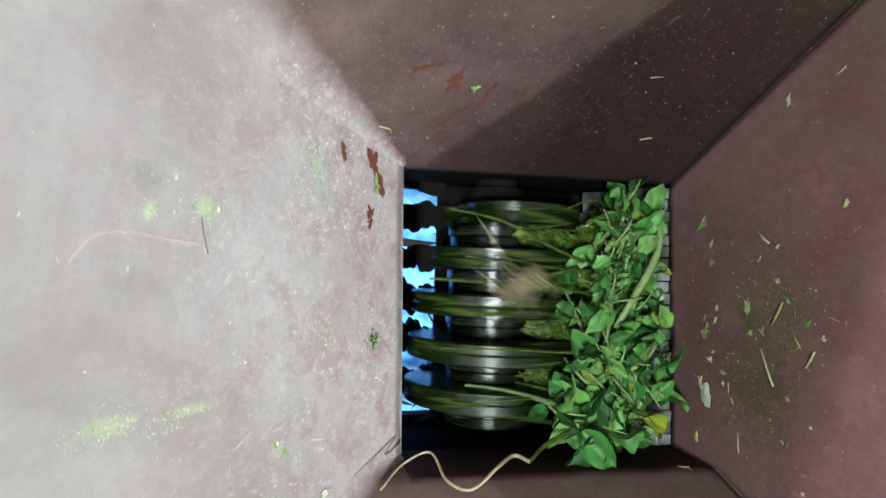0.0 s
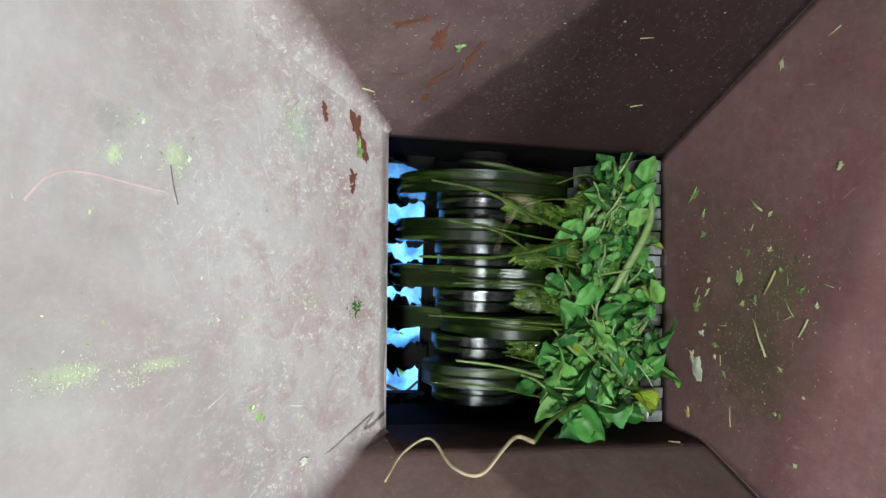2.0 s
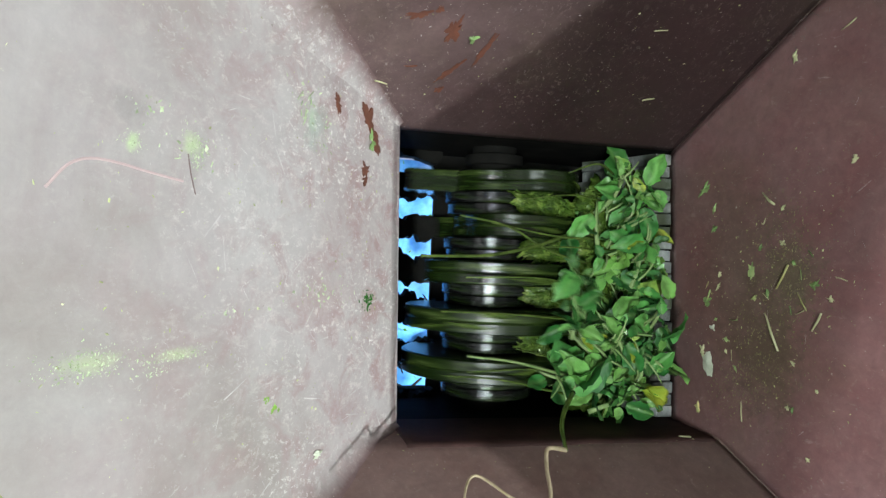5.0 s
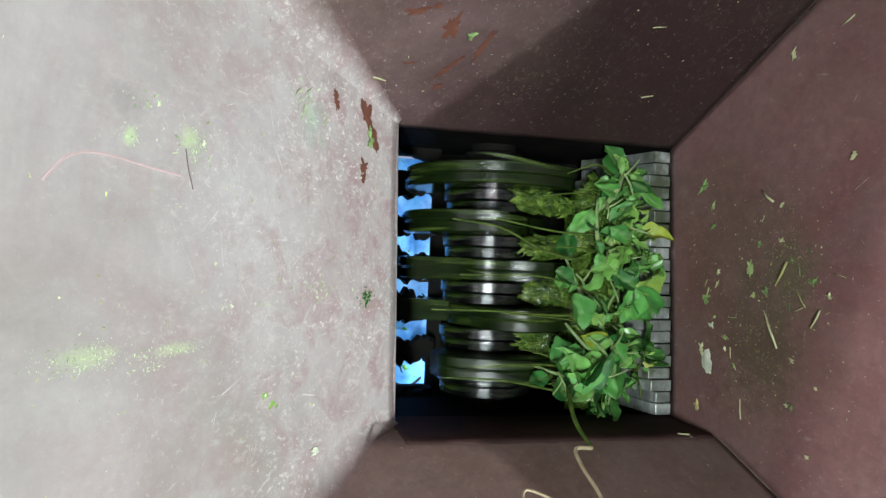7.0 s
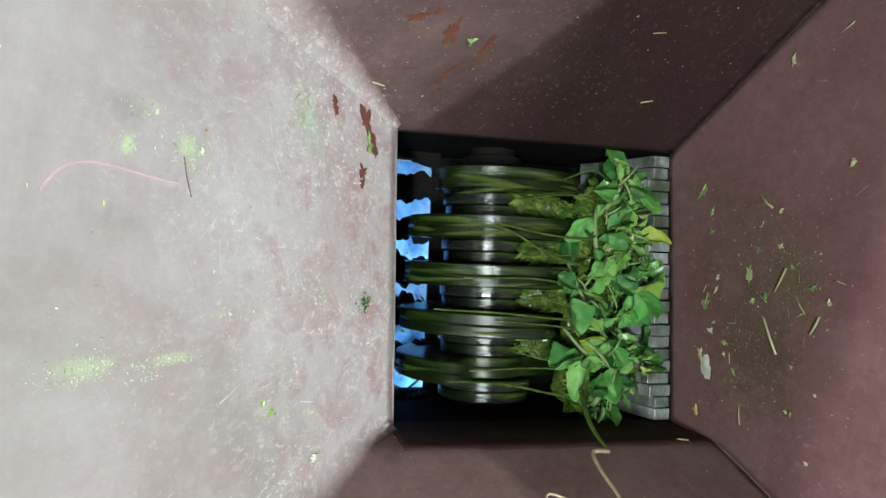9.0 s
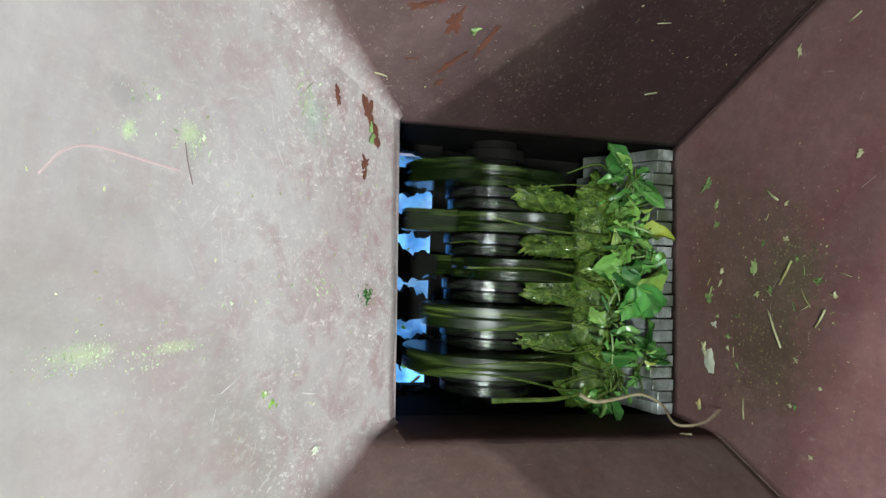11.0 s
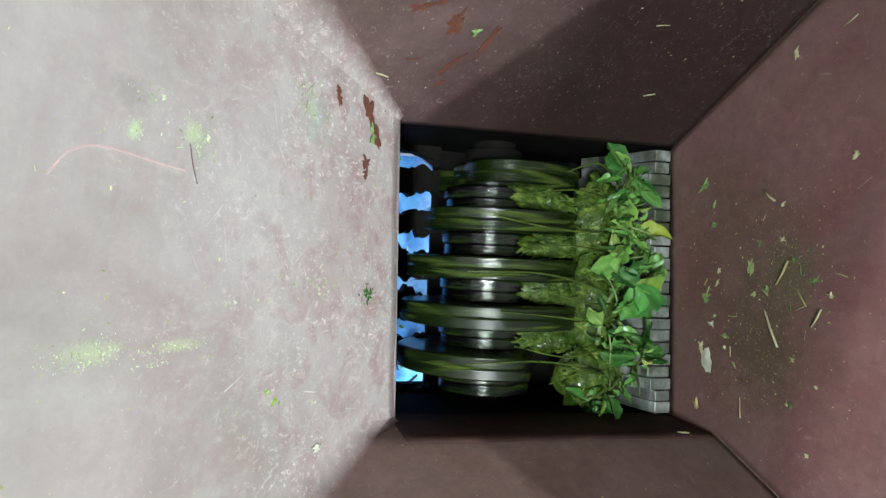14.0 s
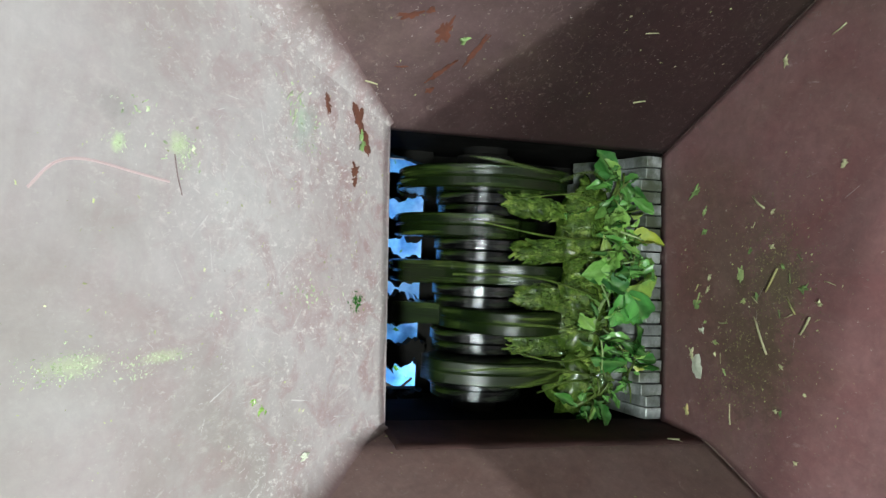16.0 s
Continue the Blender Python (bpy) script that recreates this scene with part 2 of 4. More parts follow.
BLACK = plain("black_housing", (0.008, 0.008, 0.0075), (0.019, 0.018, 0.016), 22, 0.85, spec=0.05)
LEAF = leafy("leaf_green", (0.030, 0.17, 0.032), (0.115, 0.38, 0.080), (0.36, 0.44, 0.06))
LEAF_DULL = leafy("leaf_wet", (0.045, 0.18, 0.034), (0.15, 0.41, 0.085), (0.32, 0.36, 0.07), 0.25)
YELLOW = plain("yellow_leaf", (0.22, 0.34, 0.03), (0.42, 0.46, 0.05), 60, 0.5)
STEM = plain("green_stem", (0.14, 0.26, 0.07), (0.34, 0.45, 0.19), 70, 0.4, 0, 0.3, (1, 1, 0.2))
STEM_DULL = plain("wet_stem", (0.035, 0.066, 0.012), (0.13, 0.19, 0.04), 60, 0.25)
ROOT = plain("tan_root", (0.30, 0.24, 0.13), (0.56, 0.47, 0.32), 90, 0.7)
PULP = pulp_mat("pulp", (0.012, 0.030, 0.006), (0.075, 0.140, 0.020), (0.28, 0.38, 0.075), 0.12)
SCRAP = leafy("scrap", (0.24, 0.37, 0.13), (0.42, 0.53, 0.22), (0.46, 0.46, 0.20), 0.5)
SCRAP_DRY = plain("dry_scrap", (0.40, 0.42, 0.22), (0.60, 0.58, 0.36), 90, 0.6)
PETAL = plain("pale_leaf", (0.50, 0.56, 0.42), (0.74, 0.76, 0.64), 70, 0.5)
SPECK = pulp_mat("specks", (0.20, 0.26, 0.08), (0.42, 0.47, 0.20), (0.70, 0.70, 0.50), 0.5)
SPECK_GREEN = pulp_mat("green_specks", (0.27, 0.36, 0.18), (0.45, 0.54, 0.34), (0.62, 0.68, 0.52), 0.5)
PINK = plain("pink_scratch", (0.50, 0.38, 0.38), (0.58, 0.45, 0.45), 80, 0.6)
GRIT = plain("grit", (0.09, 0.07, 0.06), (0.26, 0.22, 0.20), 80, 0.8)
SCRATCH = plain("bare_scratch", (0.36, 0.34, 0.335), (0.62, 0.60, 0.585), 80, 0.6)
DUST = pulp_mat("chaff", (0.10, 0.10, 0.04), (0.19, 0.18, 0.08), (0.34, 0.33, 0.17), 0.7)
TARP = plain("blue_tarpaulin", (0.012, 0.16, 0.60), (0.13, 0.45, 0.90), 26, 0.38, 0, 0.8, spec=0.5)
CONCRETE = plain("concrete", (0.09, 0.088, 0.084), (0.17, 0.165, 0.155), 6, 0.85)
PLASTER = plain("plaster", (0.06, 0.058, 0.055), (0.12, 0.115, 0.11), 3, 0.9)
GLOW = Nodes("bulb_glow")
GLOW.b.inputs["Emission Color"].default_value, GLOW.b.inputs["Emission Strength"].default_value = (1, 0.97, 0.94, 1), 25
GLOW = GLOW.done((0.9, 0.9, 0.9), 0.4)


# ---- building ----
def link_mesh(name, verts, faces, mat, parent=None, label="", smooth=False):
    me = bpy.data.meshes.new(name)
    me.from_pydata([tuple(v) for v in verts], [], faces)
    me.materials.append(mat)
    if smooth:
        me.shade_smooth()
    ob = new(name, me)
    if parent:
        ob.parent = parent
    if label:
        ob["label"] = label
    return ob


def part(name, bm, mat, parent=None, label="", smooth=False):
    me = bpy.data.meshes.new(name)
    bmesh.ops.recalc_face_normals(bm, faces=bm.faces)
    bm.to_mesh(me)
    bm.free()
    me.materials.append(mat)
    if smooth:
        me.shade_smooth()
    ob = new(name, me)
    if parent:
        ob.parent = parent
    if label:
        ob["label"] = label
    return ob


def box(x0, x1, y0, y1, z0, z1, bevel=0.0, bm=None):
    bm = bm or bmesh.new()
    m = Matrix.Translation(((x0 + x1) / 2, (y0 + y1) / 2, (z0 + z1) / 2)) @ Matrix.Diagonal((x1 - x0, y1 - y0, z1 - z0, 1))
    got = bmesh.ops.create_cube(bm, size=1, matrix=m)
    if bevel:
        es = {e for v in got["verts"] for e in v.link_edges}
        bmesh.ops.bevel(bm, geom=list(es), offset=bevel, segments=2, affect="EDGES")
    return bm


def tube(points, radii, sides=8):
    """Verts and faces of a tapering, bent tube."""
    vs, fs = [], []
    pts = [Vector(p) for p in points]
    for i, p in enumerate(pts):
        d = (pts[min(i + 1, len(pts) - 1)] - pts[max(i - 1, 0)]).normalized()
        a = d.orthogonal().normalized() if abs(d.z) > 0.9 else d.cross(Vector((0, 0, 1))).normalized()
        b = d.cross(a)
        for k in range(sides):
            w = 2 * math.pi * k / sides
            vs.append(p + (a * math.cos(w) + b * math.sin(w)) * radii[i])
    for i in range(len(pts) - 1):
        for k in range(sides):
            fs.append((i * sides + k, i * sides + (k + 1) % sides, (i + 1) * sides + (k + 1) % sides, (i + 1) * sides + k))
    fs.append(tuple(range(sides - 1, -1, -1)))
    fs.append(tuple(range((len(pts) - 1) * sides, len(pts) * sides)))
    return vs, fs


def smooth_path(points, n):
    """A Catmull-Rom path through the points."""
    p = [Vector(q) for q in points]
    p = [2 * p[0] - p[1], *p, 2 * p[-1] - p[-2]]
    out = []
    for i in range(1, len(p) - 2):
        for k in range(n):
            s = k / n
            out.append(0.5 * (2 * p[i] + (p[i + 1] - p[i - 1]) * s + (2 * p[i - 1] - 5 * p[i] + 4 * p[i + 1] - p[i + 2]) * s * s + (3 * p[i] - p[i - 1] - 3 * p[i + 1] + p[i + 2]) * s ** 3))
    return out + [p[-2]]


def joined(pieces):
    vs, fs = [], []
    for v, f in pieces:
        k = len(vs)
        vs += list(v)
        fs += [tuple(i + k for i in q) for q in f]
    return vs, fs


# ---- the shed round the machine ----
def wall_with_opening(name, x0, x1, y0, y1, z1, hole):
    """A wall along x or y with one opening (start, end, sill, head) along its length."""
    along_y = (y1 - y0) > (x1 - x0)
    bm = bmesh.new()
    lo, hi = (y0, y1) if along_y else (x0, x1)
    a, b, s, h = hole
    for u0, u1, w0, w1 in ((lo, a, 0, z1), (b, hi, 0, z1), (a, b, h, z1), (a, b, 0, s)):
        if u1 - u0 > 0.001 and w1 - w0 > 0.001:
            box(*((x0, x1, u0, u1) if along_y else (u0, u1, y0, y1)), w0, w1, bm=bm)
    return tagged(part(name, bm, PLASTER), "rough dark grey plastered shed wall", "wall", kind="structure")


tagged(part("floor", box(-2.6, 2.6, -2.6, 2.6, -0.1, 0), CONCRETE), "worn grey concrete shed floor", "floor", kind="structure")
tagged(part("ceiling", box(-2.6, 2.6, -2.6, 2.6, 3.2, 3.3), PLASTER), "grey shed ceiling", "ceiling", kind="structure")
wall_with_opening("wall_east", 2.4, 2.6, -2.4, 2.4, 3.2, (-0.8, 0.4, 0.0, 2.05))
wall_with_opening("wall_west", -2.6, -2.4, -2.4, 2.4, 3.2, (1.78, 2.32, 1.43, 1.61))
wall_with_opening("wall_north", -2.6, 2.6, 2.4, 2.6, 3.2, (0, 0, 0, 0))
wall_with_opening("wall_south", -2.6, 2.6, -2.6, -2.4, 3.2, (0, 0, 0, 0))

pendant = new("pendant_lamp")
pendant.location = BULB
tagged(pendant, "bare white bulb hanging on a black cord", "lamp")
v, f = tube([(0, 0, 0.06), (0, 0, 0.462)], [0.004, 0.004], 6)
link_mesh("cord", v, f, BLACK, pendant)
v, f = tube([(0, 0, 0.055), (0, 0, 0.10)], [0.02, 0.016], 12)
link_mesh("socket", v, f, BLACK, pendant)
bm = bmesh.new()
bmesh.ops.create_uvsphere(bm, u_segments=16, v_segments=10, radius=0.022, matrix=pose(0, 0, 0.056))
part("bulb", bm, GLOW, pendant, "glowing bulb tip", True)

tube_lamp = new("tube_lamp")
tube_lamp.location = TUBE
tagged(tube_lamp, "white tube lamp on the shed ceiling", "lamp")
part("fixture", box(-0.3, 0.3, -0.03, 0.03, 0.0, 0.08, 0.004), PLASTER, tube_lamp)
v, f = tube([(-0.26, 0, -0.014), (0.26, 0, -0.014)], [0.012, 0.012], 12)
link_mesh("tube", v, f, GLOW, tube_lamp, "glowing tube")

# the tarpaulin under the machine, creased
N = 110
v = []
for i in range(N + 1):
    for j in range(N + 1):
        x, y = -0.9 + 1.9 * i / N, -1.0 + 2.0 * j / N
        v.append((x, y, 0.006 + 0.022 * abs(noise.noise((x * 4, y * 4, 0))) + 0.020 * abs(noise.noise((x * 13, y * 11, 3))) + 0.012 * abs(noise.noise((x * 31, y * 24, 8)))))
f = [(i * (N + 1) + j, (i + 1) * (N + 1) + j, (i + 1) * (N + 1) + j + 1, i * (N + 1) + j + 1) for i in range(N) for j in range(N)]
tagged(link_mesh("tarpaulin", v, f, TARP, smooth=True), "creased bright blue tarpaulin spread under the machine", "tarpaulin")


# ---- the hopper: four welded plates ----
def left_x(z, y=0.0):
    return -0.160 - (z - 0.81) * 0.85 - 0.031 * y


def right_x(z, y=0.0):
    return 0.1595 + 0.075 * (z - 0.8) - 0.05 * y


def top_y(x, z):
    return 0.1478 + 0.015 * x + (0.44 + 0.12 * min(1, max(0, (x + 0.2) / 0.36))) * (z - 0.8)


def low_y(x, z):
    # nearly upright next to the throat, then leaning out
    return -0.148 - 0.019 * max(x, -0.2) - 0.05 * (z - 0.8) - 0.42 * max(0.0, z - 0.866)


RIM = 1.33
RIM_SIDE = 1.135  # where the side plate meets the upright plate


def side_rim(x):
    """The upper edge of the side plate falls towards the sloping plate."""
    return RIM_SIDE + 0.13 * (min(x, 0.17) - 0.17)


hopper = new("feed_hopper")
hopper.location = (0, 0, 0)
tagged(hopper, "worn maroon-painted steel feed hopper of a plant shredder", "hopper")


def across(edge_x, s, z):
    x = edge_x(z)
    y = low_y(x, z) + s * (top_y(x, z) - low_y(x, z))
    return (edge_x(z, y), y, z)


def along(side, s, z):
    zl = max(z, 0.812)
    y = side(0.0, z)
    lx, rx = left_x(zl, y), right_x(z, y)
    x = lx + s * (rx - lx)
    return (x, side(x, z), z)


def plate(name, place, outward, mat, label, n=44, dent=0.0006, z0=0.8, z1=RIM):
    """A steel plate from the throat to the rim. place(s, z): a point on it, s from 0 to 1."""
    out = Vector(outward).normalized()
    vs, fs = [], []
    for i in range(n + 1):
        for j in range(n + 1):
            top = z1(left_x(1.05) + i / n * (right_x(1.05) - left_x(1.05))) if callable(z1) else z1
            z = z0 + (top - z0) * j / n
            p = Vector(place(i / n, z))
            edge = min(1, 6 * min(i, n - i) / n)
            vs.append(p + out * dent * edge * (noise.noise(p * 9) + 0.4 * noise.noise(p * 34)))
    k = len(vs)
    vs += [q + out * 0.004 for q in vs[:k]]
    idx = lambda i, j: i * (n + 1) + j
    for i in range(n):
        for j in range(n):
            q = (idx(i, j), idx(i + 1, j), idx(i + 1, j + 1), idx(i, j + 1))
            fs += [q, tuple(a + k for a in reversed(q))]
    for i in range(n):
        for a, b in (((i, 0), (i + 1, 0)), ((i, n), (i + 1, n)), ((0, i), (0, i + 1)), ((n, i), (n, i + 1))):
            a, b = idx(*a), idx(*b)
            fs.append((a, b, b + k, a + k))
    bm = bmesh.new()
    bv = [bm.verts.new(q) for q in vs]
    for q in fs:
        bm.faces.new([bv[a] for a in q])
    return part(name, bm, mat, hopper, label, True)


plate("sloping_plate", lambda s, z: across(left_x, s, z), (-1, 0, -0.85), PAINT_WORN, "sloping feed plate, paint scuffed grey and dusty", z0=0.812)
plate("upright_plate", lambda s, z: across(right_x, s, z), (1, 0, -0.075), PAINT, "upright plate in dull maroon paint", z0=0.794)
plate("side_plate", lambda s, z: along(top_y, s, z), (0, 1, -0.45), PAINT_SCUFFED_SHADED, "side plate in scuffed maroon paint, darkened towards its shaded end", z1=side_rim)
plate("side_plate", lambda s, z: along(low_y, s, z), (0, -1, -0.38), PAINT_BROWN, "side plate in dirty brown-maroon paint", z0=0.79)


def weld(fx, fy, z0, z1, r, seed):
    """A lumpy weld bead along a crease."""
    pts = [Vector(corner(fx, fy, z0 + (z1 - z0) * i / 60)) for i in range(61)]
    v, f = tube(pts, [r * (0.8 + 0.5 * abs(noise.noise((i * 0.9, seed, 0)))) for i in range(61)], 6)
    return link_mesh("weld_bead", v, f, PAINT_BROWN if fy is low_y else PAINT_SCUFFED_SHADED, hopper, smooth=True)


def corner(fx, fy, z):
    y = fy(fx(z), z)
    return (fx(z, y), fy(fx(z, y), z), z)


def bend_width(z):
    return 0.006 + 0.21 * (z - 0.81)


def bent_corner(side, sign, z1):
    """The rounded bend between the sloping plate and a side plate, wider towards the rim."""
    vs, nz, nb = [], 60, 10
    for i in range(nz + 1):
        z = 0.812 + (z1 - 0.812) * i / nz
        x, d = left_x(z, side(left_x(z), z)), bend_width(z)
        e = side(x, z) - sign * d
        a, b, c = Vector((left_x(z, e), e, z)), Vector((x, side(x, z), z)), Vector((x + d, side(x + d, z), z))
        for j in range(nb + 1):
            s = j / nb
            p = a * (1 - s) ** 2 + b * 2 * s * (1 - s) + c * s * s
            vs.append(p + Vector((1, -sign, 0.5)) * (math.sin(math.pi * s) * (0.0016 + 0.0009 * noise.noise(p * 70)) - 0.0007))
    fs = [(i * (nb + 1) + j, (i + 1) * (nb + 1) + j, (i + 1) * (nb + 1) + j + 1, i * (nb + 1) + j + 1) for i in range(nz) for j in range(nb)]
    link_mesh("bent_corner", vs, fs, PAINT_BEND, hopper, "rounded bend between plates, paint rubbed pale", True)


bent_corner(top_y, 1, 1.062)
bent_corner(low_y, -1, 1.10)
for k, (fx, fy) in enumerate(((right_x, top_y), (right_x, low_y)), 1):
    weld(fx, fy, 0.797, RIM_SIDE - 0.01, 0.0012, k)

# rounded lip under the sloping plate
lip = [(-0.1647, -0.155, 0.8057), (-0.1743, 0.156, 0.8057)]
v, f = tube(lip, [0.010, 0.010], 28)
link_mesh("throat_lip", v, f, PAINT_WORN, hopper, "rounded lower lip, paint worn", True)


# ---- the cutter housing and its stand ----
housing = new("cutter_housing")
housing.location = (0, 0, 0)
tagged(housing, "dark steel cutter housing on four maroon legs", "machine")
part("housing_wall", box(-0.190, -0.1755, -0.172, 0.172, 0.56, 0.796, 0.001), BLACK, housing)
part("housing_wall", box(0.168, 0.182, -0.172, 0.172, 0.56, 0.799, 0.001), BLACK, housing)
part("housing_wall", box(-0.175, 0.1675, 0.152, 0.168, 0.56, 0.7995, 0.001), BLACK, housing)
part("housing_wall", box(-0.175, 0.1675, -0.172, -0.1535, 0.56, 0.789, 0.001), BLACK, housing)
part("deflector_plate", box(-0.070, 0.1675, -0.153, 0.1515, 0.606, 0.612), BLACK, housing, "black deflector plate under the rotor")
for y in (0.158, 0.110, 0.058, 0.006, -0.046, -0.098, -0.160):
    vs = []
    for i in range(25):
        x = -0.168 + 0.099 * i / 24
        lo = y - 0.015 - 0.012 * noise.noise((x * 55, y * 30, 0)) - 0.008 * noise.noise((x * 240, y * 30, 5))
        hi = y + 0.013 + 0.012 * noise.noise((x * 55, y * 30, 9)) + 0.008 * noise.noise((x * 240, y * 30, 7))
        vs += [(x, lo, 0.640), (x, hi, 0.640), (x, hi, 0.620), (x, lo, 0.620)]
    fs = [(i * 4 + a, i * 4 + (a + 1) % 4, i * 4 + 4 + (a + 1) % 4, i * 4 + 4 + a) for i in range(24) for a in range(4)] + [(0, 1, 2, 3), (99, 98, 97, 96)]
    link_mesh("scraper_bar", vs, fs, BLACK, housing, "black scraper bar caked with pulp")
# added black pieces that keep the tarpaulin's blue light off the end walls
part("end_cover", box(-0.175, -0.070, 0.145, 0.1515, 0.606, 0.619), BLACK, housing)
part("end_cover", box(-0.175, -0.070, -0.153, -0.146, 0.606, 0.619), BLACK, housing)
for sx in (-0.20, 0.19):
    for sy in (-0.19, 0.19):
        part("leg", box(sx - 0.02, sx + 0.02, sy - 0.02, sy + 0.02, 0.0, 0.80, 0.003), PAINT, housing)
part("cross_bar", box(-0.18, 0.17, 0.185, 0.215, 0.30, 0.34, 0.003), PAINT_WORN, housing)

# an added dark plate stands up inside the low side plate
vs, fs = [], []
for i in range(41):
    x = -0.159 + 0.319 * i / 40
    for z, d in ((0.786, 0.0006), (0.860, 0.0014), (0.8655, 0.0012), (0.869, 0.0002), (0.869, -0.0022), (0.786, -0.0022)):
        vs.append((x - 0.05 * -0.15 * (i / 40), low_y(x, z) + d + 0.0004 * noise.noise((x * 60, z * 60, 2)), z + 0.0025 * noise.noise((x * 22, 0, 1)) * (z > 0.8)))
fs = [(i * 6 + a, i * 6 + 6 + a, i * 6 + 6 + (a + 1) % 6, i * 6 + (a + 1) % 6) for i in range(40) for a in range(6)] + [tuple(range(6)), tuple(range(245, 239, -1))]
link_mesh("neck_plate", vs, fs, DARK_STEEL, housing, "added dark plate inside the low side plate", True)

strip = new("wear_strip")
tagged(strip, "thin grey steel wear strip along the throat", "steel strip")
for y0, y1 in ((-0.150, -0.118), (-0.117, -0.032), (-0.031, 0.064), (0.065, 0.118), (0.119, 0.150)):
    part("strip_plate", box(-0.168 - 0.0155 * (y0 + y1), -0.1565 - 0.0155 * (y0 + y1), y0, y1, 0.74, 0.790, 0.0008), STRIP_STEEL, strip)

comb = new("fixed_comb")
tagged(comb, "row of grey steel counter knives stacked along the throat", "comb")
PITCH = 0.296 / 22
for k in range(22):
    y0 = -0.148 + k * PITCH
    y1 = y0 + PITCH - 0.0010 - 0.0006 * (k % 2)
    long = (k // 2) % 2 == 1
    back = 0.1585 - 0.05 * y0
    xi = back - (0.0275 if long else 0.0195) + 0.0012 * math.sin(k * 7.3)
    zt = 0.796 + 0.0016 * math.sin(k * 3.7)
    prof = [(back, zt), (xi, zt), (xi - 0.003, zt - 0.008), (xi - (0.034 if long else 0.014), zt - (0.050 if long else 0.062)), (xi - 0.036, 0.69), (back, 0.69)]
    bm = bmesh.new()
    a = [bm.verts.new((x, y0, z)) for x, z in prof]
    b = [bm.verts.new((x, y1, z)) for x, z in prof]
    bm.faces.new(a)
    bm.faces.new(b[::-1])
    for i in range(len(prof)):
        bm.faces.new((a[i], b[i], b[(i + 1) % len(prof)], a[(i + 1) % len(prof)]))
    bmesh.ops.bevel(bm, geom=[e for e in bm.edges], offset=0.0007, segments=1, affect="EDGES")
    part("comb_plate", bm, COMB_STEEL, comb)


# ---- the rotor ----
AXIS = (-0.022, 0.0, 0.697)
rotor = new("cutter_rotor")
rotor.location = AXIS
tagged(rotor, "turning steel rotor with hooked blades smeared in green sap", "rotor")


def turned(rings, n=72):
    """Verts and faces of a solid turned about y: rings of (y, radius at each angle)."""
    vs, fs = [], []
    for y, rad in rings:
        for k in range(n):
            w = 2 * math.pi * k / n
            vs.append((rad(w) * math.sin(w), y, rad(w) * math.cos(w)))
    for i in range(len(rings) - 1):
        for k in range(n):
            fs.append((i * n + k, i * n + (k + 1) % n, (i + 1) * n + (k + 1) % n, (i + 1) * n + k))
    fs.append(tuple(range(n)))
    fs.append(tuple(range((len(rings) - 1) * n, len(rings) * n))[::-1])
    return vs, fs


def round_of(r):
    return lambda w: r


v, f = turned([(-0.155, round_of(0.026)), (0.155, round_of(0.026))], 32)
link_mesh("shaft", v, f, BLACK, rotor)


def hook(w):
    """The outline of a blade: a high lobe behind the hook, falling off to the hub."""
    u = (w / (2 * math.pi)) % 1.0  # 0 at the hook's tip, growing towards the rotor's way
    u = 1.0 - u
    if u < 0.62:
        return 0.107 - 0.014 * u
    if u < 0.80:
        s = (u - 0.62) / 0.18
        return 0.0983 - 0.052 * (3 * s * s - 2 * s ** 3)
    return 0.0463


BLADES = (0.110, 0.058, 0.006, -0.046, -0.098)
PHASE = (0.0, -50.0, -105.0, -160.0, -215.0)
for y, ph in zip(BLADES, PHASE):
    shrink = lambda d: (lambda w: hook(w) - d)
    v, f = turned([(-0.0125, shrink(0.003)), (-0.0110, shrink(0.0)), (-0.0015, shrink(0.0004)), (0.0, shrink(0.0014)), (0.0015, shrink(0.0004)), (0.0110, shrink(0.0)), (0.0125, shrink(0.003))], 120)
    # blades towards the low end carry shade in their colour
    bl = link_mesh("blade", v, f, BLADE_SHADED if y < -0.03 else BLADE_STEEL, rotor, "hooked cutter blade smeared with sap, colour darkened for shade" if y < -0.03 else "hooked cutter blade smeared with sap")
    bl.location, bl.rotation_euler = (0, y, 0), (0, radians(ph), 0)
    for k in range(6):
        a0 = -radians(random.uniform(5, 220))
        n = random.randint(8, 22)
        rr = random.uniform(0.0008, 0.0022)
        yy = random.uniform(-0.010, 0.010)
        dr = random.uniform(-0.0006, 0.0006)
        pts = [((hook(a0 - i * 0.035) + 0.0008) * math.sin(a0 - i * 0.035), yy + dr * i, (hook(a0 - i * 0.035) + 0.0008) * math.cos(a0 - i * 0.035)) for i in range(n)]
        v, f = tube(pts, [rr * (0.4 + math.sin(math.pi * (i + 0.5) / n)) for i in range(n)], 5)
        link_mesh("stuck_fibre", v, f, STEM_DULL, bl)
gaps = [0.1365, 0.084, 0.032, -0.020, -0.072, -0.124]
for y in gaps:
    for d, r in ((-0.0065, 0.053), (0.0065, 0.056)) if y < 0.13 else ((0.0, 0.034),):
        v, f = turned([(-0.0062, round_of(r - 0.0012)), (-0.0052, round_of(r)), (0.0052, round_of(r)), (0.0062, round_of(r - 0.0012))], 64)
        # one ring of each pair is dark; low-end rings are all darkened for shade
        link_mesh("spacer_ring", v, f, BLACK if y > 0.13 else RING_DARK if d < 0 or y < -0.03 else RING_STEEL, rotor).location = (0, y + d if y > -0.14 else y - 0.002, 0)


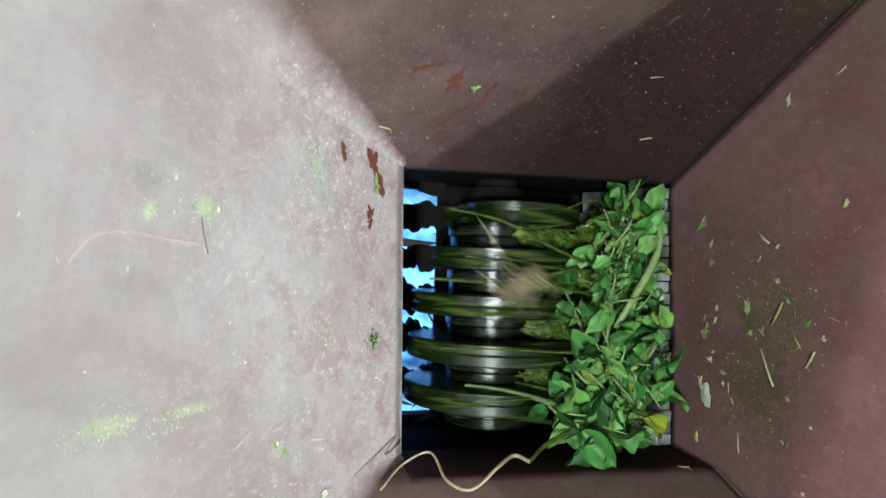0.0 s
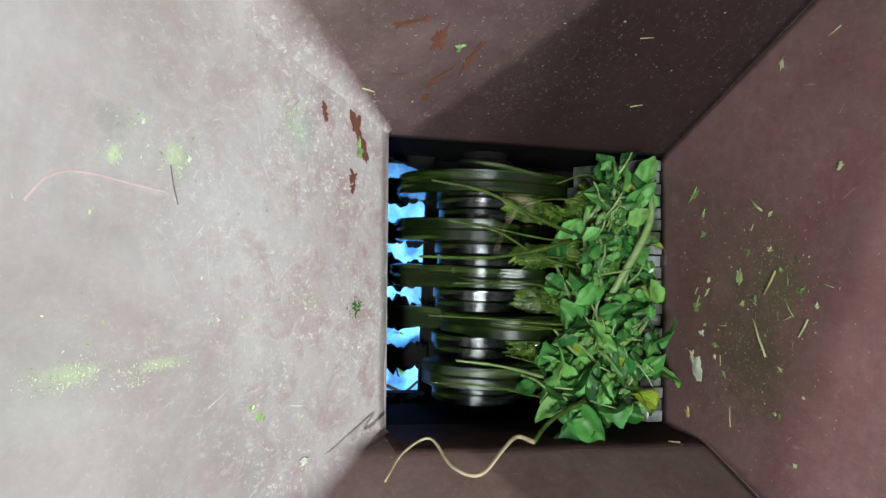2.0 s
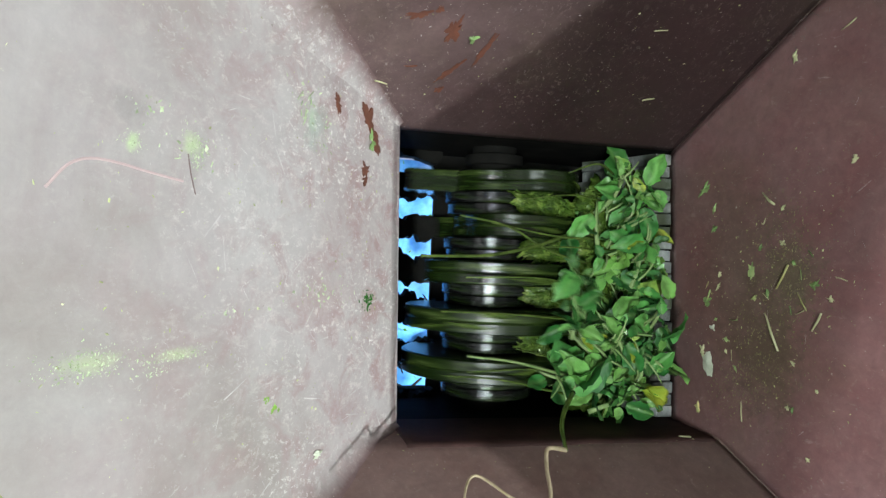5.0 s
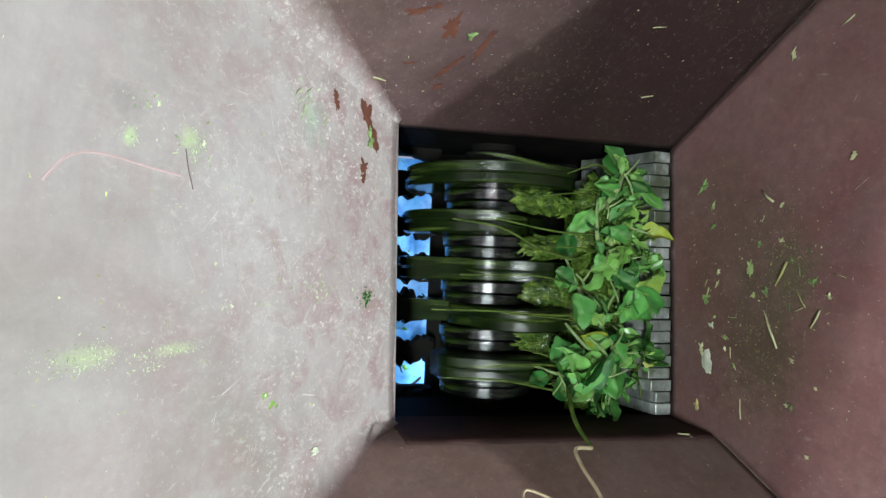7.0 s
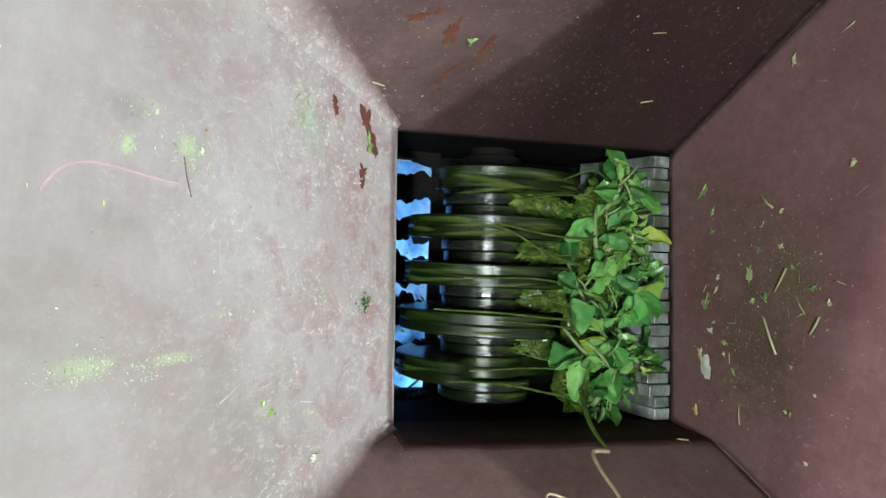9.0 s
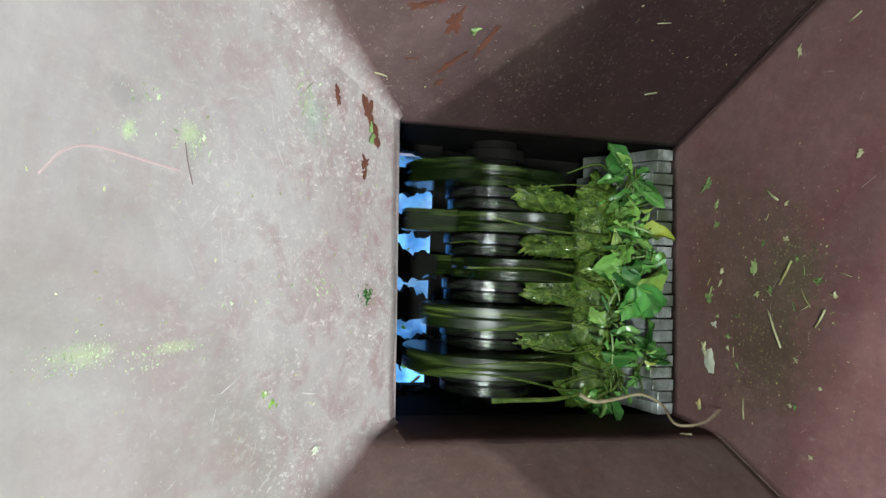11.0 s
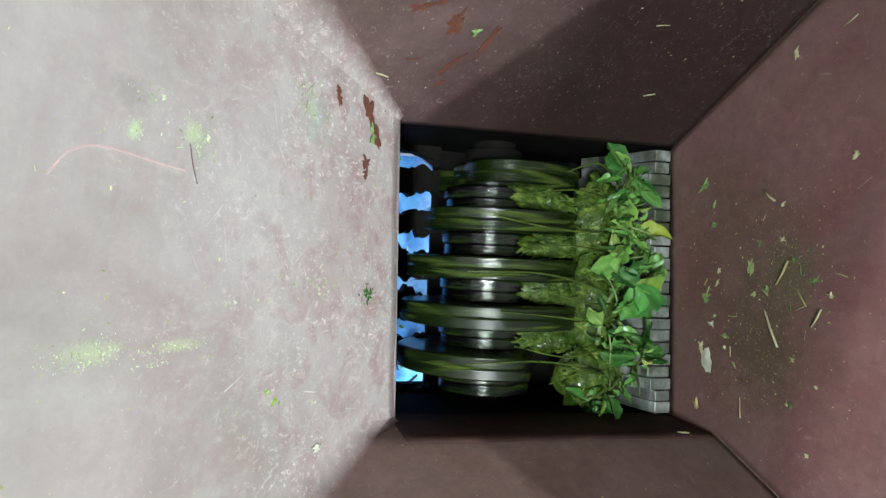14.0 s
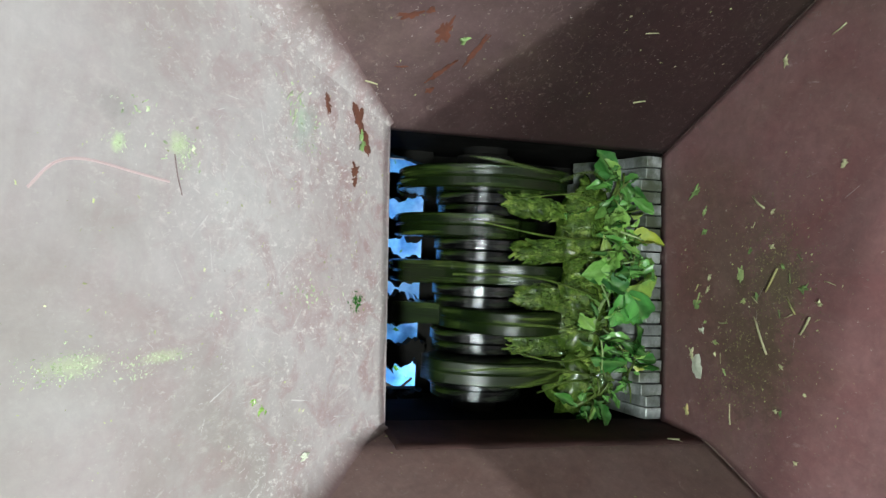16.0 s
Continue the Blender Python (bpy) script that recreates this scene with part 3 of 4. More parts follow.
# ---- leaves, stems and pulp ----
def leaf_mesh(length, width, cup, curl, seed, jag=0.0):
    """An oval, pointed leaf with a folded midrib: its stalk at the origin, its tip along x."""
    vs, fs = [], []
    nu, nv = 10, 6
    for i in range(nu + 1):
        u = i / nu
        half = width * 0.5 * (math.sin(math.pi * min(1, u * 0.94 + 0.03)) ** 0.75) * (1.12 - 0.3 * u)
        for j in range(nv + 1):
            s = 2 * j / nv - 1
            y = half * s * (1 + jag * noise.noise((i * 1.7, j, seed)))
            z = cup * abs(s) * half * 2 - curl * length * u * u + 0.30 * width * noise.noise((u * 3.2, s * 1.6, seed)) + 0.09 * width * noise.noise((u * 9, s * 5, seed))
            vs.append((length * u, y, z))
    for i in range(nu):
        for j in range(nv):
            a = i * (nv + 1) + j
            fs.append((a, a + nv + 1, a + nv + 2, a + 1))
    me = bpy.data.meshes.new("leaf")
    me.from_pydata(vs, [], fs)
    me.shade_smooth()
    return me


def leaf_set(mat, count, lo, hi, jag=0.0, wide=(0.48, 0.74)):
    out = []
    for k in range(count):
        ln = lo + (hi - lo) * ((k + 0.5) / count) ** 1.6
        me = leaf_mesh(ln, ln * random.uniform(*wide), random.uniform(0.05, 0.7), random.uniform(-0.3, 0.6), k * 3.1, jag)
        me.materials.append(mat)
        out.append(me)
    return out


FRESH = leaf_set(LEAF, 20, 0.011, 0.038, 0.35)
SHREDS = leaf_set(LEAF_DULL, 16, 0.008, 0.040, 0.9, (0.32, 0.70))
LARGE = leaf_set(LEAF, 6, 0.028, 0.052, 0.2)
YELLOWS = leaf_set(YELLOW, 3, 0.026, 0.040)


def weed(place, heading, length, leaves, label, meshes=FRESH, stem_mat=STEM, spread=0.028, rise=0.01, thick=0.0026, yellow=0):
    """One cut weed: a bent stem along its heading, with leaves on short stalks round it."""
    ob = new("weed_plant")
    ob.matrix_world = pose(*place, 0, 0, heading)
    tagged(ob, label, "plant", "weeds in the throat")
    bend = random.uniform(-0.18, 0.18) * length
    path = [(length * (s - 0.5), bend * math.sin(math.pi * s), rise * math.sin(math.pi * s) - 0.004) for s in [i / 9 for i in range(10)]]
    v, f = tube(path, [thick * (1.1 - 0.06 * i) for i in range(10)], 8)
    link_mesh("stem", v, f, stem_mat, ob, smooth=True)
    for k in range(5):
        a = Vector((length * random.uniform(-0.4, 0.4), 0, rise))
        d = Vector((random.uniform(-1, 1), random.uniform(-0.7, 0.7), random.uniform(-0.1, 0.5))).normalized() * random.uniform(0.012, 0.036)
        v, f = tube(smooth_path([a, a + d * 0.5 + Vector((0, 0, 0.003)), a + d], 3), [0.0013, 0.0013, 0.0012, 0.0011, 0.001, 0.0009, 0.0008], 6)
        link_mesh("side_shoot", v, f, stem_mat, ob, smooth=True)
    for k in range(leaves):
        s = random.random()
        me = random.choice(YELLOWS if k < yellow else meshes)
        lf = new("leaf", me)
        lf.parent = ob
        side = random.choice((-1, 1))
        lf.matrix_basis = pose(length * (s - 0.5), bend * math.sin(math.pi * s) + side * random.uniform(0, spread * 0.4), rise * math.sin(math.pi * s) + random.uniform(-0.008, 0.014),
                               random.uniform(-70, 70), random.uniform(-45, 30), side * random.uniform(15, 165))
    return ob


# upper layer: fresh weeds heaped on the comb, first to be drawn in
UPPER = [
    weed((0.070, 0.105, 0.822), 75, 0.07, 18, "fresh green leafy weed top caught at the throat"),
    weed((0.062, 0.070, 0.830), 110, 0.08, 18, "fresh green leafy weed heaped on the comb"),
    weed((0.098, 0.085, 0.815), 60, 0.06, 15, "fresh green leafy weed against the upright plate"),
    weed((0.056, 0.030, 0.828), 95, 0.08, 18, "fresh green leafy weed heaped on the comb"),
    weed((0.104, 0.030, 0.812), 80, 0.07, 16, "fresh green leafy weed against the upright plate", yellow=1),
    weed((0.060, -0.015, 0.826), 80, 0.08, 19, "fresh green leafy weed heaped on the comb"),
    weed((0.100, -0.035, 0.826), 40, 0.08, 18, "broad-leaved green weed on the comb", yellow=1),
    weed((0.064, -0.065, 0.828), 120, 0.08, 18, "broad-leaved green weed on the comb"),
    weed((0.098, -0.085, 0.824), 70, 0.07, 17, "green weed with two yellowed leaves", yellow=2),
    weed((0.040, -0.110, 0.826), 160, 0.09, 12, "large-leaved green weed over the rotor's edge", LARGE),
    weed((0.090, -0.120, 0.816), 20, 0.08, 17, "green weed with pointed leaves in the throat"),
]
thick_stem = new("stripped_weed")
tagged(thick_stem, "thick pale green weed stem lying on the heap", "plant stem")
v, f = tube(smooth_path([(0.106, 0.100, 0.850), (0.100, 0.066, 0.856), (0.080, 0.024, 0.852), (0.062, -0.014, 0.842)], 6), [0.0026 + 0.0014 * math.sin(i * 0.16) for i in range(19)], 10)
link_mesh("stalk", v, f, STEM, thick_stem, smooth=True)
UPPER.append(thick_stem)

# middle layer, laid bare later
MIDDLE = [
    weed((0.075, 0.102, 0.796), 60, 0.06, 9, "bruised green weed at the throat"),
    weed((0.066, 0.060, 0.796), 95, 0.07, 10, "bruised green weed on the comb"),
    weed((0.050, -0.010, 0.792), 120, 0.08, 10, "green weed half drawn into the rotor"),
    weed((0.058, -0.065, 0.806), 150, 0.08, 11, "broad-leaved green weed with a yellowed leaf", LARGE, yellow=1),
    weed((0.028, -0.098, 0.806), 170, 0.08, 9, "broad-leaved green weed over the rotor", LARGE),
    weed((0.085, -0.100, 0.794), 60, 0.07, 9, "green weed in the throat's corner"),
]
# low layer: wet, half-shredded weeds that stay on the comb
LOW = [
    weed((0.101, 0.108, 0.782), 70, 0.05, 20, "wet crumpled weed on the comb", SHREDS, STEM_DULL, 0.02),
    weed((0.113, 0.075, 0.782), 95, 0.06, 20, "wet crumpled weed with a pale bent leaf", SHREDS, STEM_DULL, 0.02, yellow=1),
    weed((0.097, 0.035, 0.782), 85, 0.07, 24, "wet shredded weed on the comb", SHREDS, STEM, 0.02),
    weed((0.121, 0.010, 0.786), 100, 0.05, 18, "wet green weed against the comb", SHREDS, STEM_DULL, 0.02),
    weed((0.093, -0.040, 0.782), 70, 0.07, 24, "wet shredded weed on the comb", SHREDS, STEM, 0.02),
    weed((0.117, -0.085, 0.780), 110, 0.06, 22, "wet shredded weed on the comb", SHREDS, STEM_DULL, 0.02),
    weed((0.089, -0.125, 0.776), 30, 0.06, 22, "wet shredded weed in the throat's corner", SHREDS, STEM_DULL, 0.02),
]
star = new("weed_plant")
star.matrix_world = pose(0.108, -0.004, 0.800, 8, 0, 0)
tagged(star, "three broad green leaves on one shoot", "plant", "weeds in the throat")
for ang, k in ((-48, 5), (22, 4), (-105, 4), (150, 2)):
    lf = new("leaf", LARGE[k])
    lf.parent = star
    lf.matrix_basis = pose(0, 0, 0.004, 12, -6, ang)
LOW.append(star)


def pulp_wad(place, size, heading, count, label):
    """A wad of wet pulp: one lumpy body and many torn shreds on it."""
    ob = new("pulp_wad")
    ob.matrix_world = pose(*place, 0, 0, heading)
    tagged(ob, label, "plant pulp", "pulp on the comb")
    bm = bmesh.new()
    bmesh.ops.create_icosphere(bm, subdivisions=4, radius=1)
    off = random.uniform(0, 50)
    for q in bm.verts:
        r = 1 + 0.45 * noise.noise(q.co * 1.8 + Vector((off, 0, 0))) + 0.22 * noise.noise(q.co * 5 + Vector((0, off, 0))) + 0.1 * noise.noise(q.co * 11)
        q.co = Vector((q.co.x * size[0], q.co.y * size[1], q.co.z * size[2])) * r
    part("pulp_body", bm, PULP, ob, smooth=True)
    pieces = []
    for k in range(count):
        a, b = random.uniform(0, 6.28), random.uniform(0, 1.25)
        c = Vector((math.cos(a) * math.sin(b) * size[0], math.sin(a) * math.sin(b) * size[1], math.cos(b) * size[2]))
        d = Vector((random.choice((-1, 1)), random.uniform(-0.7, 0.7), random.uniform(-0.12, 0.12))).normalized()
        ln = random.uniform(0.003, 0.011)
        w = d.cross(Vector((0, 0, 1))).normalized() * random.uniform(0.0004, 0.0016)
        up = Vector((0, 0, random.uniform(0.0005, 0.003)))
        e = d * ln
        pieces.append(([c - e - w, c - e + w, c + w * 1.3 + up, c + e + up * 0.3, c - w * 1.3 + up], [(0, 1, 2, 4), (4, 2, 3)]))
    v, f = joined(pieces)
    tagged(link_mesh("shred", v, f, PULP, ob), kind="stuff")
    return ob


WADS = [
    pulp_wad((0.020, 0.084, 0.752), (0.040, 0.013, 0.016), -8, 150, "glistening green pulp wad between two blades"),
    pulp_wad((0.030, 0.034, 0.752), (0.040, 0.013, 0.016), 6, 150, "glistening green pulp wad between two blades"),
    pulp_wad((0.035, -0.018, 0.748), (0.038, 0.014, 0.015), 0, 150, "glistening green pulp wad between two blades"),
    pulp_wad((0.030, -0.072, 0.745), (0.040, 0.015, 0.015), -5, 150, "dark green pulp wad between two blades"),
    pulp_wad((0.080, 0.060, 0.760), (0.030, 0.055, 0.020), 0, 420, "wet green pulp heaped on the comb"),
    pulp_wad((0.082, -0.030, 0.758), (0.032, 0.055, 0.022), 0, 420, "wet green pulp heaped on the comb"),
    pulp_wad((0.085, -0.110, 0.756), (0.036, 0.040, 0.022), 0, 420, "wet dark green pulp in the throat's corner"),
]


def dragged_stem(points, r, label, mat=STEM_DULL):
    ob = new("stripped_weed")
    tagged(ob, label, "plant stem", "stems over the rotor")
    c = Vector(points[-1])
    ob.location = c
    pts = smooth_path([Vector(p) - c for p in points], 6)
    v, f = tube(pts, [r * (0.38 + 0.36 * i / len(pts)) for i in range(len(pts))], 8)
    link_mesh("stalk", v, f, mat, ob, smooth=True)
    return ob


DRAGGED = [
    dragged_stem([(-0.115, 0.104, 0.815), (-0.06, 0.094, 0.822), (0.0, 0.070, 0.815), (0.05, 0.055, 0.800)], 0.0030, "green weed stem dragged over the rotor"),
    dragged_stem([(-0.130, 0.030, 0.812), (-0.06, 0.030, 0.820), (0.0, 0.040, 0.815), (0.04, 0.050, 0.800)], 0.0034, "yellow-green weed stem dragged over the rotor"),
    dragged_stem([(-0.090, -0.070, 0.815), (-0.04, -0.076, 0.822), (0.02, -0.092, 0.815), (0.06, -0.100, 0.800)], 0.0030, "yellow-green weed stem dragged over the rotor", STEM),
    dragged_stem([(-0.120, -0.035, 0.812), (-0.05, -0.036, 0.818), (0.01, -0.040, 0.812), (0.06, -0.040, 0.800)], 0.0022, "thin wet weed stem dragged over the rotor"),
    dragged_stem([(-0.100, 0.060, 0.812), (-0.05, 0.052, 0.818), (0.0, 0.030, 0.812), (0.05, 0.020, 0.800)], 0.0022, "thin wet weed stem dragged over the rotor"),
    dragged_stem([(-0.110, -0.095, 0.812), (-0.05, -0.098, 0.816), (0.01, -0.110, 0.812), (0.05, -0.118, 0.800)], 0.0022, "thin wet weed stem dragged over the rotor"),
]

# wet fibres that cling between comb and rotor all the time
STRANDS = []
for y0, y1, reach in ((0.112, 0.118, 0.02), (0.086, 0.092, -0.03), (0.060, 0.048, -0.06), (0.034, 0.030, -0.02), (0.006, -0.012, -0.09), (-0.018, -0.030, 0.0), (-0.040, -0.052, -0.05), (-0.070, -0.074, -0.03), (-0.092, -0.104, -0.08), (-0.112, -0.106, 0.01)):
    bow = random.uniform(-0.012, 0.012)
    mid = 0.5 * (reach + 0.085)
    STRANDS.append(dragged_stem([(reach, y0, 0.803), (mid, 0.5 * (y0 + y1) + bow, 0.806), (0.085, y1, 0.786)], random.uniform(0.0012, 0.0022), "thin wet fibre stretched from the comb over the rotor", STEM_DULL))

# the whirling root
root = new("uprooted_root")
tagged(root, "tan uprooted weed root with thin rootlets", "root")
v, f = tube(smooth_path([(-0.028, -0.004, 0), (-0.01, -0.002, 0.003), (0.008, 0.004, 0.004), (0.026, 0.008, 0)], 4), [0.0012, 0.0018, 0.0024, 0.003, 0.0034, 0.0037, 0.004, 0.0042, 0.0045, 0.0048, 0.0052, 0.005, 0.003], 10)
link_mesh("taproot", v, f, ROOT, root, smooth=True)
for k in range(26):
    a = Vector((random.uniform(-0.026, 0.024), 0, 0))
    d = Vector((random.uniform(-0.6, 0.2), random.choice((-1, 1)) * random.uniform(0.4, 1), random.uniform(-0.4, 0.4))) * random.uniform(0.006, 0.032)
    if k == 0:
        a, d = Vector((-0.012, 0.004, 0.002)), Vector((-0.012, 0.07, 0.006))
    v, f = tube(smooth_path([a, a + d * 0.5 + Vector((0.004, 0, 0.002)), a + d], 4), [0.0007, 0.0007, 0.0006, 0.0006, 0.0005, 0.0005, 0.0004, 0.0004, 0.0003], 5)
    link_mesh("rootlet", v, f, ROOT, root, smooth=True)

# the long thin root hanging over the low side plate; built in the plate's plane
SIDE = Matrix(((1, 0, 0, 0), (0, 0.313, 0.950, 0), (0, -0.950, 0.313, 0), (0, 0, 0, 1)))
trail = new("trailing_root")
tagged(trail, "long thin pale root trailing from a green stem", "root")
path = smooth_path([(-0.205, -0.066, 0.014), (-0.178, -0.030, 0.013), (-0.148, -0.015, 0.014), (-0.143, -0.055, 0.012), (-0.124, -0.070, 0.012), (-0.089, -0.042, 0.014), (-0.069, -0.029, 0.016), (-0.057, -0.040, 0.016)], 6)
v, f = tube(path, [0.0008 + 0.0013 * i / len(path) for i in range(len(path))], 7)
link_mesh("thin_root", v, f, ROOT, trail, smooth=True)
path = smooth_path([(-0.058, -0.040, 0.016), (-0.030, -0.016, 0.018), (0.0, 0.0, 0.020), (0.03, 0.012, 0.02)], 6)
v, f = tube(path, [0.0019 + 0.001 * i / len(path) for i in range(len(path))], 8)
link_mesh("stalk", v, f, STEM_DULL, trail, smooth=True)


# ---- scraps, smears and chips on the plates ----
def on_left(x, y):
    return Matrix.Translation((x, y, 0.81 + (-0.160 - 0.031 * y - x) / 0.85)) @ pose(0, 0, 0, 0, 49.6, 0)


def on_right(y, z):
    z -= 0.78 * (0.0045 - 0.05 * y)
    return Matrix.Translation((right_x(z, y), y, z)) @ pose(0, 0, 0, 0, 0, -2.9) @ pose(0, 0, 0, 0, -94.3, 0) @ pose(0, 0, 0, 0, 0, 180)


def on_top(x, z):
    return Matrix.Translation((x, top_y(x, z), z)) @ pose(0, 0, 0, 65.0, 0, 0)


def on_low(x, z):
    return Matrix.Translation((x, low_y(x, z), z)) @ pose(0, 0, 0, -69.2, 0, 0)


def stick(m, length, r, turn, mat=SCRAP_DRY, label="short dry stem scrap stuck to the paint"):
    r *= 0.6
    v, f = tube([(-length / 2, 0, r), (-length * 0.1, r * 0.8, r * 1.3), (length / 2, 0, r)], [r, r * 1.1, r * 0.7], 6)
    ob = link_mesh("stem_scrap", v, f, mat, smooth=True)
    ob.matrix_world = m @ pose(0, 0, 0.0006, 0, 0, turn)
    return tagged(ob, label, "plant scrap", "scraps on the hopper")


def scrap(m, size, turn, mat=SCRAP, label="torn green leaf scrap stuck to the paint", jag=1.0):
    """A torn, slightly lifted scrap of leaf with an uneven outline."""
    n, off = 18, random.uniform(0, 90)
    vs = [(0, 0, 0.0022)]
    for k in range(n):
        w = 2 * math.pi * k / n
        r = size * 0.5 * max(0.15, 0.9 + jag * 1.1 * noise.noise((math.cos(w) * 1.7 + off, math.sin(w) * 1.7, 0)) + 0.5 * jag * noise.noise((math.cos(w) * 5, math.sin(w) * 5 + off, 0)))
        vs.append((r * math.cos(w) * 1.35, r * math.sin(w) * 0.8, 0.0004 + 0.0018 * abs(noise.noise((w, off, 1)))))
    k = len(vs)
    vs += [(x, y, z - 0.0004) for x, y, z in vs[:k]]
    fs = [(0, 1 + i, 1 + (i + 1) % n) for i in range(n)]
    fs += [tuple(a + k for a in reversed(q)) for q in fs[:n]]
    fs += [(1 + i, 1 + i + k, 1 + (i + 1) % n + k, 1 + (i + 1) % n) for i in range(n)]
    ob = link_mesh("leaf_scrap", vs, fs, mat)
    ob.matrix_world = m @ pose(0, 0, 0.0006, 0, 0, turn)
    return tagged(ob, label, "plant scrap", "scraps on the hopper")


# upright plate (its own x runs up the plate, y towards the side plate)
scrap(on_right(0.104, 0.850), 0.013, 30, label="torn green leaf scrap on the upright plate")
stick(on_right(0.089, 0.935), 0.022, 0.0019, -35, SCRAP_DRY)
scrap(on_right(0.083, 0.865), 0.008, 70)
scrap(on_right(0.062, 0.865), 0.007, 10)
stick(on_right(0.016, 0.953), 0.026, 0.0018, 60, SCRAP)
scrap(on_right(0.020, 0.916), 0.010, 80)
scrap(on_right(0.010, 0.988), 0.009, 40)
scrap(on_right(-0.014, 0.857), 0.011, 15)
stick(on_right(-0.010, 0.858), 0.018, 0.0012, 70, SCRAP)
stick(on_right(-0.032, 0.941), 0.048, 0.0017, -58, SCRAP_DRY, "long dry stem scrap stuck to the paint")
stick(on_right(-0.022, 0.991), 0.019, 0.0016, 60, SCRAP_DRY)
scrap(on_right(-0.078, 0.860), 0.024, -55, PETAL, "pale wilted leaf stuck to the upright plate", 0.35)
scrap(on_right(-0.066, 0.852), 0.010, -60, SCRAP_DRY)
scrap(on_right(-0.040, 0.866), 0.007, 0, PETAL)
stick(on_right(-0.005, 0.975), 0.020, 0.0010, -50, SCRAP)
scrap(on_right(-0.129, 0.847), 0.009, -60)
stick(on_right(-0.119, 0.908), 0.020, 0.0011, -80, SCRAP_DRY)
scrap(on_right(-0.001, 1.004), 0.006, 0, SCRAP_DRY)
stick(on_right(0.228, 1.013), 0.016, 0.0011, 20, SCRAP_DRY)
scrap(on_right(0.215, 0.960), 0.008, 80, SCRAP_DRY)
scrap(on_right(0.117, 1.023), 0.006, 20, SCRAP_DRY)
scrap(on_right(-0.145, 0.986), 0.005, 20, SCRAP_DRY)
for k in range(16):
    scrap(on_right(random.gauss(-0.01, 0.055), random.gauss(0.925, 0.045)), random.uniform(0.003, 0.0065), random.uniform(0, 180), random.choice((SCRAP, SCRAP, SCRAP_DRY)), "small torn plant flake on the upright plate")
for k in range(10):
    stick(on_right(random.gauss(0.0, 0.06), random.gauss(0.93, 0.045)), random.uniform(0.006, 0.014), 0.0007, random.uniform(0, 180), random.choice((SCRAP, SCRAP_DRY)), "thin dry fibre stuck to the upright plate")
# sloping plate
scrap(on_left(-0.200, 0.120), 0.010, 30)
scrap(on_left(-0.202, 0.128), 0.007, 80)
scrap(on_left(-0.246, -0.138), 0.008, 0, PETAL)
for k in range(7):
    stick(on_left(-0.267 + random.uniform(-0.006, 0.006), 0.131 + random.uniform(-0.012, 0.012)), random.uniform(0.004, 0.010), 0.0007, random.uniform(40, 130), SPECK_GREEN, "thin pale green fibre stuck to the sloping plate")
# side plates
stick(on_top(-0.197, 0.867), 0.012, 0.0012, -15, SCRAP_DRY)
stick(on_top(0.071, 0.871), 0.012, 0.0012, 25, SCRAP_DRY)
scrap(on_top(-0.133, 0.926), 0.008, 80)
stick(on_top(0.03, 0.95), 0.012, 0.0008, 15, SCRAP_DRY)
scrap(on_low(0.137, 0.862), 0.009, 0, SCRAP_DRY)


def specks(name, placer, u, v_, count, size, mat, label, density=None, thin=False, slim=1.0):
    """Many small torn bits lying on one plate."""
    pieces = []
    while len(pieces) < count:
        a, b = random.uniform(*u), random.uniform(*v_)
        if density and random.random() > density(a, b):
            continue
        m = placer(a, b) @ pose(0, 0, 0.0003, 0, 0, random.uniform(0, 360))
        s = size * random.choice((0.4, 0.5, 0.6, 0.8, 1.0, 1.7))
        w = s * (random.uniform(0.08, 0.25) if thin else random.uniform(0.2, 0.7))
        w *= slim
        h = s * (0.025 * slim if thin else 0.25)
        pts = [(-s, -w * random.uniform(0.2, 1), 0), (s * random.uniform(0.1, 1), -w, 0), (s, w * random.uniform(0.1, 1), 0), (-s * random.uniform(0, 0.8), w, 0), (0, 0, h)]
        pieces.append(([m @ Vector(p) for p in pts], [(0, 1, 4), (1, 2, 4), (2, 3, 4), (3, 0, 4)]))
    vs, fs = joined(pieces)
    return tagged(link_mesh(name, vs, fs, mat), label, "plant bits", kind="stuff")


def around(*spots):
    return lambda a, b: max(math.exp(-((a - p) / s) ** 2 - ((b - q) / r) ** 2) for p, q, s, r in spots)


specks("scattered_bits", on_left, (-0.43, -0.17), (-0.17, 0.22), 330, 0.0009, SPECK, "tiny pale plant bits scattered on the sloping plate", around((-0.22, 0.0, 0.06, 0.2), (-0.3, 0.05, 0.2, 0.2)))
specks("green_smear", on_left, (-0.42, -0.33), (-0.06, -0.02), 700, 0.0006, SPECK_GREEN, "smear of crushed light green pulp on the sloping plate", around((-0.386, -0.040, 0.014, 0.006), (-0.345, -0.043, 0.016, 0.003), (-0.357, -0.050, 0.006, 0.003)))
specks("green_smear", on_left, (-0.40, -0.20), (-0.03, 0.16), 220, 0.0013, SPECK_GREEN, "thin smears of crushed green leaf on the sloping plate", around((-0.267, 0.130, 0.008, 0.016), (-0.251, 0.111, 0.006, 0.014), (-0.366, 0.10, 0.01, 0.006), (-0.342, 0.084, 0.012, 0.01), (-0.314, -0.02, 0.02, 0.003), (-0.245, -0.01, 0.02, 0.01), (-0.37, 0.078, 0.005, 0.005)))
specks("scattered_bits", on_right, (-0.17, 0.14), (0.81, 1.04), 420, 0.0008, SPECK, "tiny pale plant bits scattered on the upright plate", around((0.0, 0.93, 0.12, 0.09)))
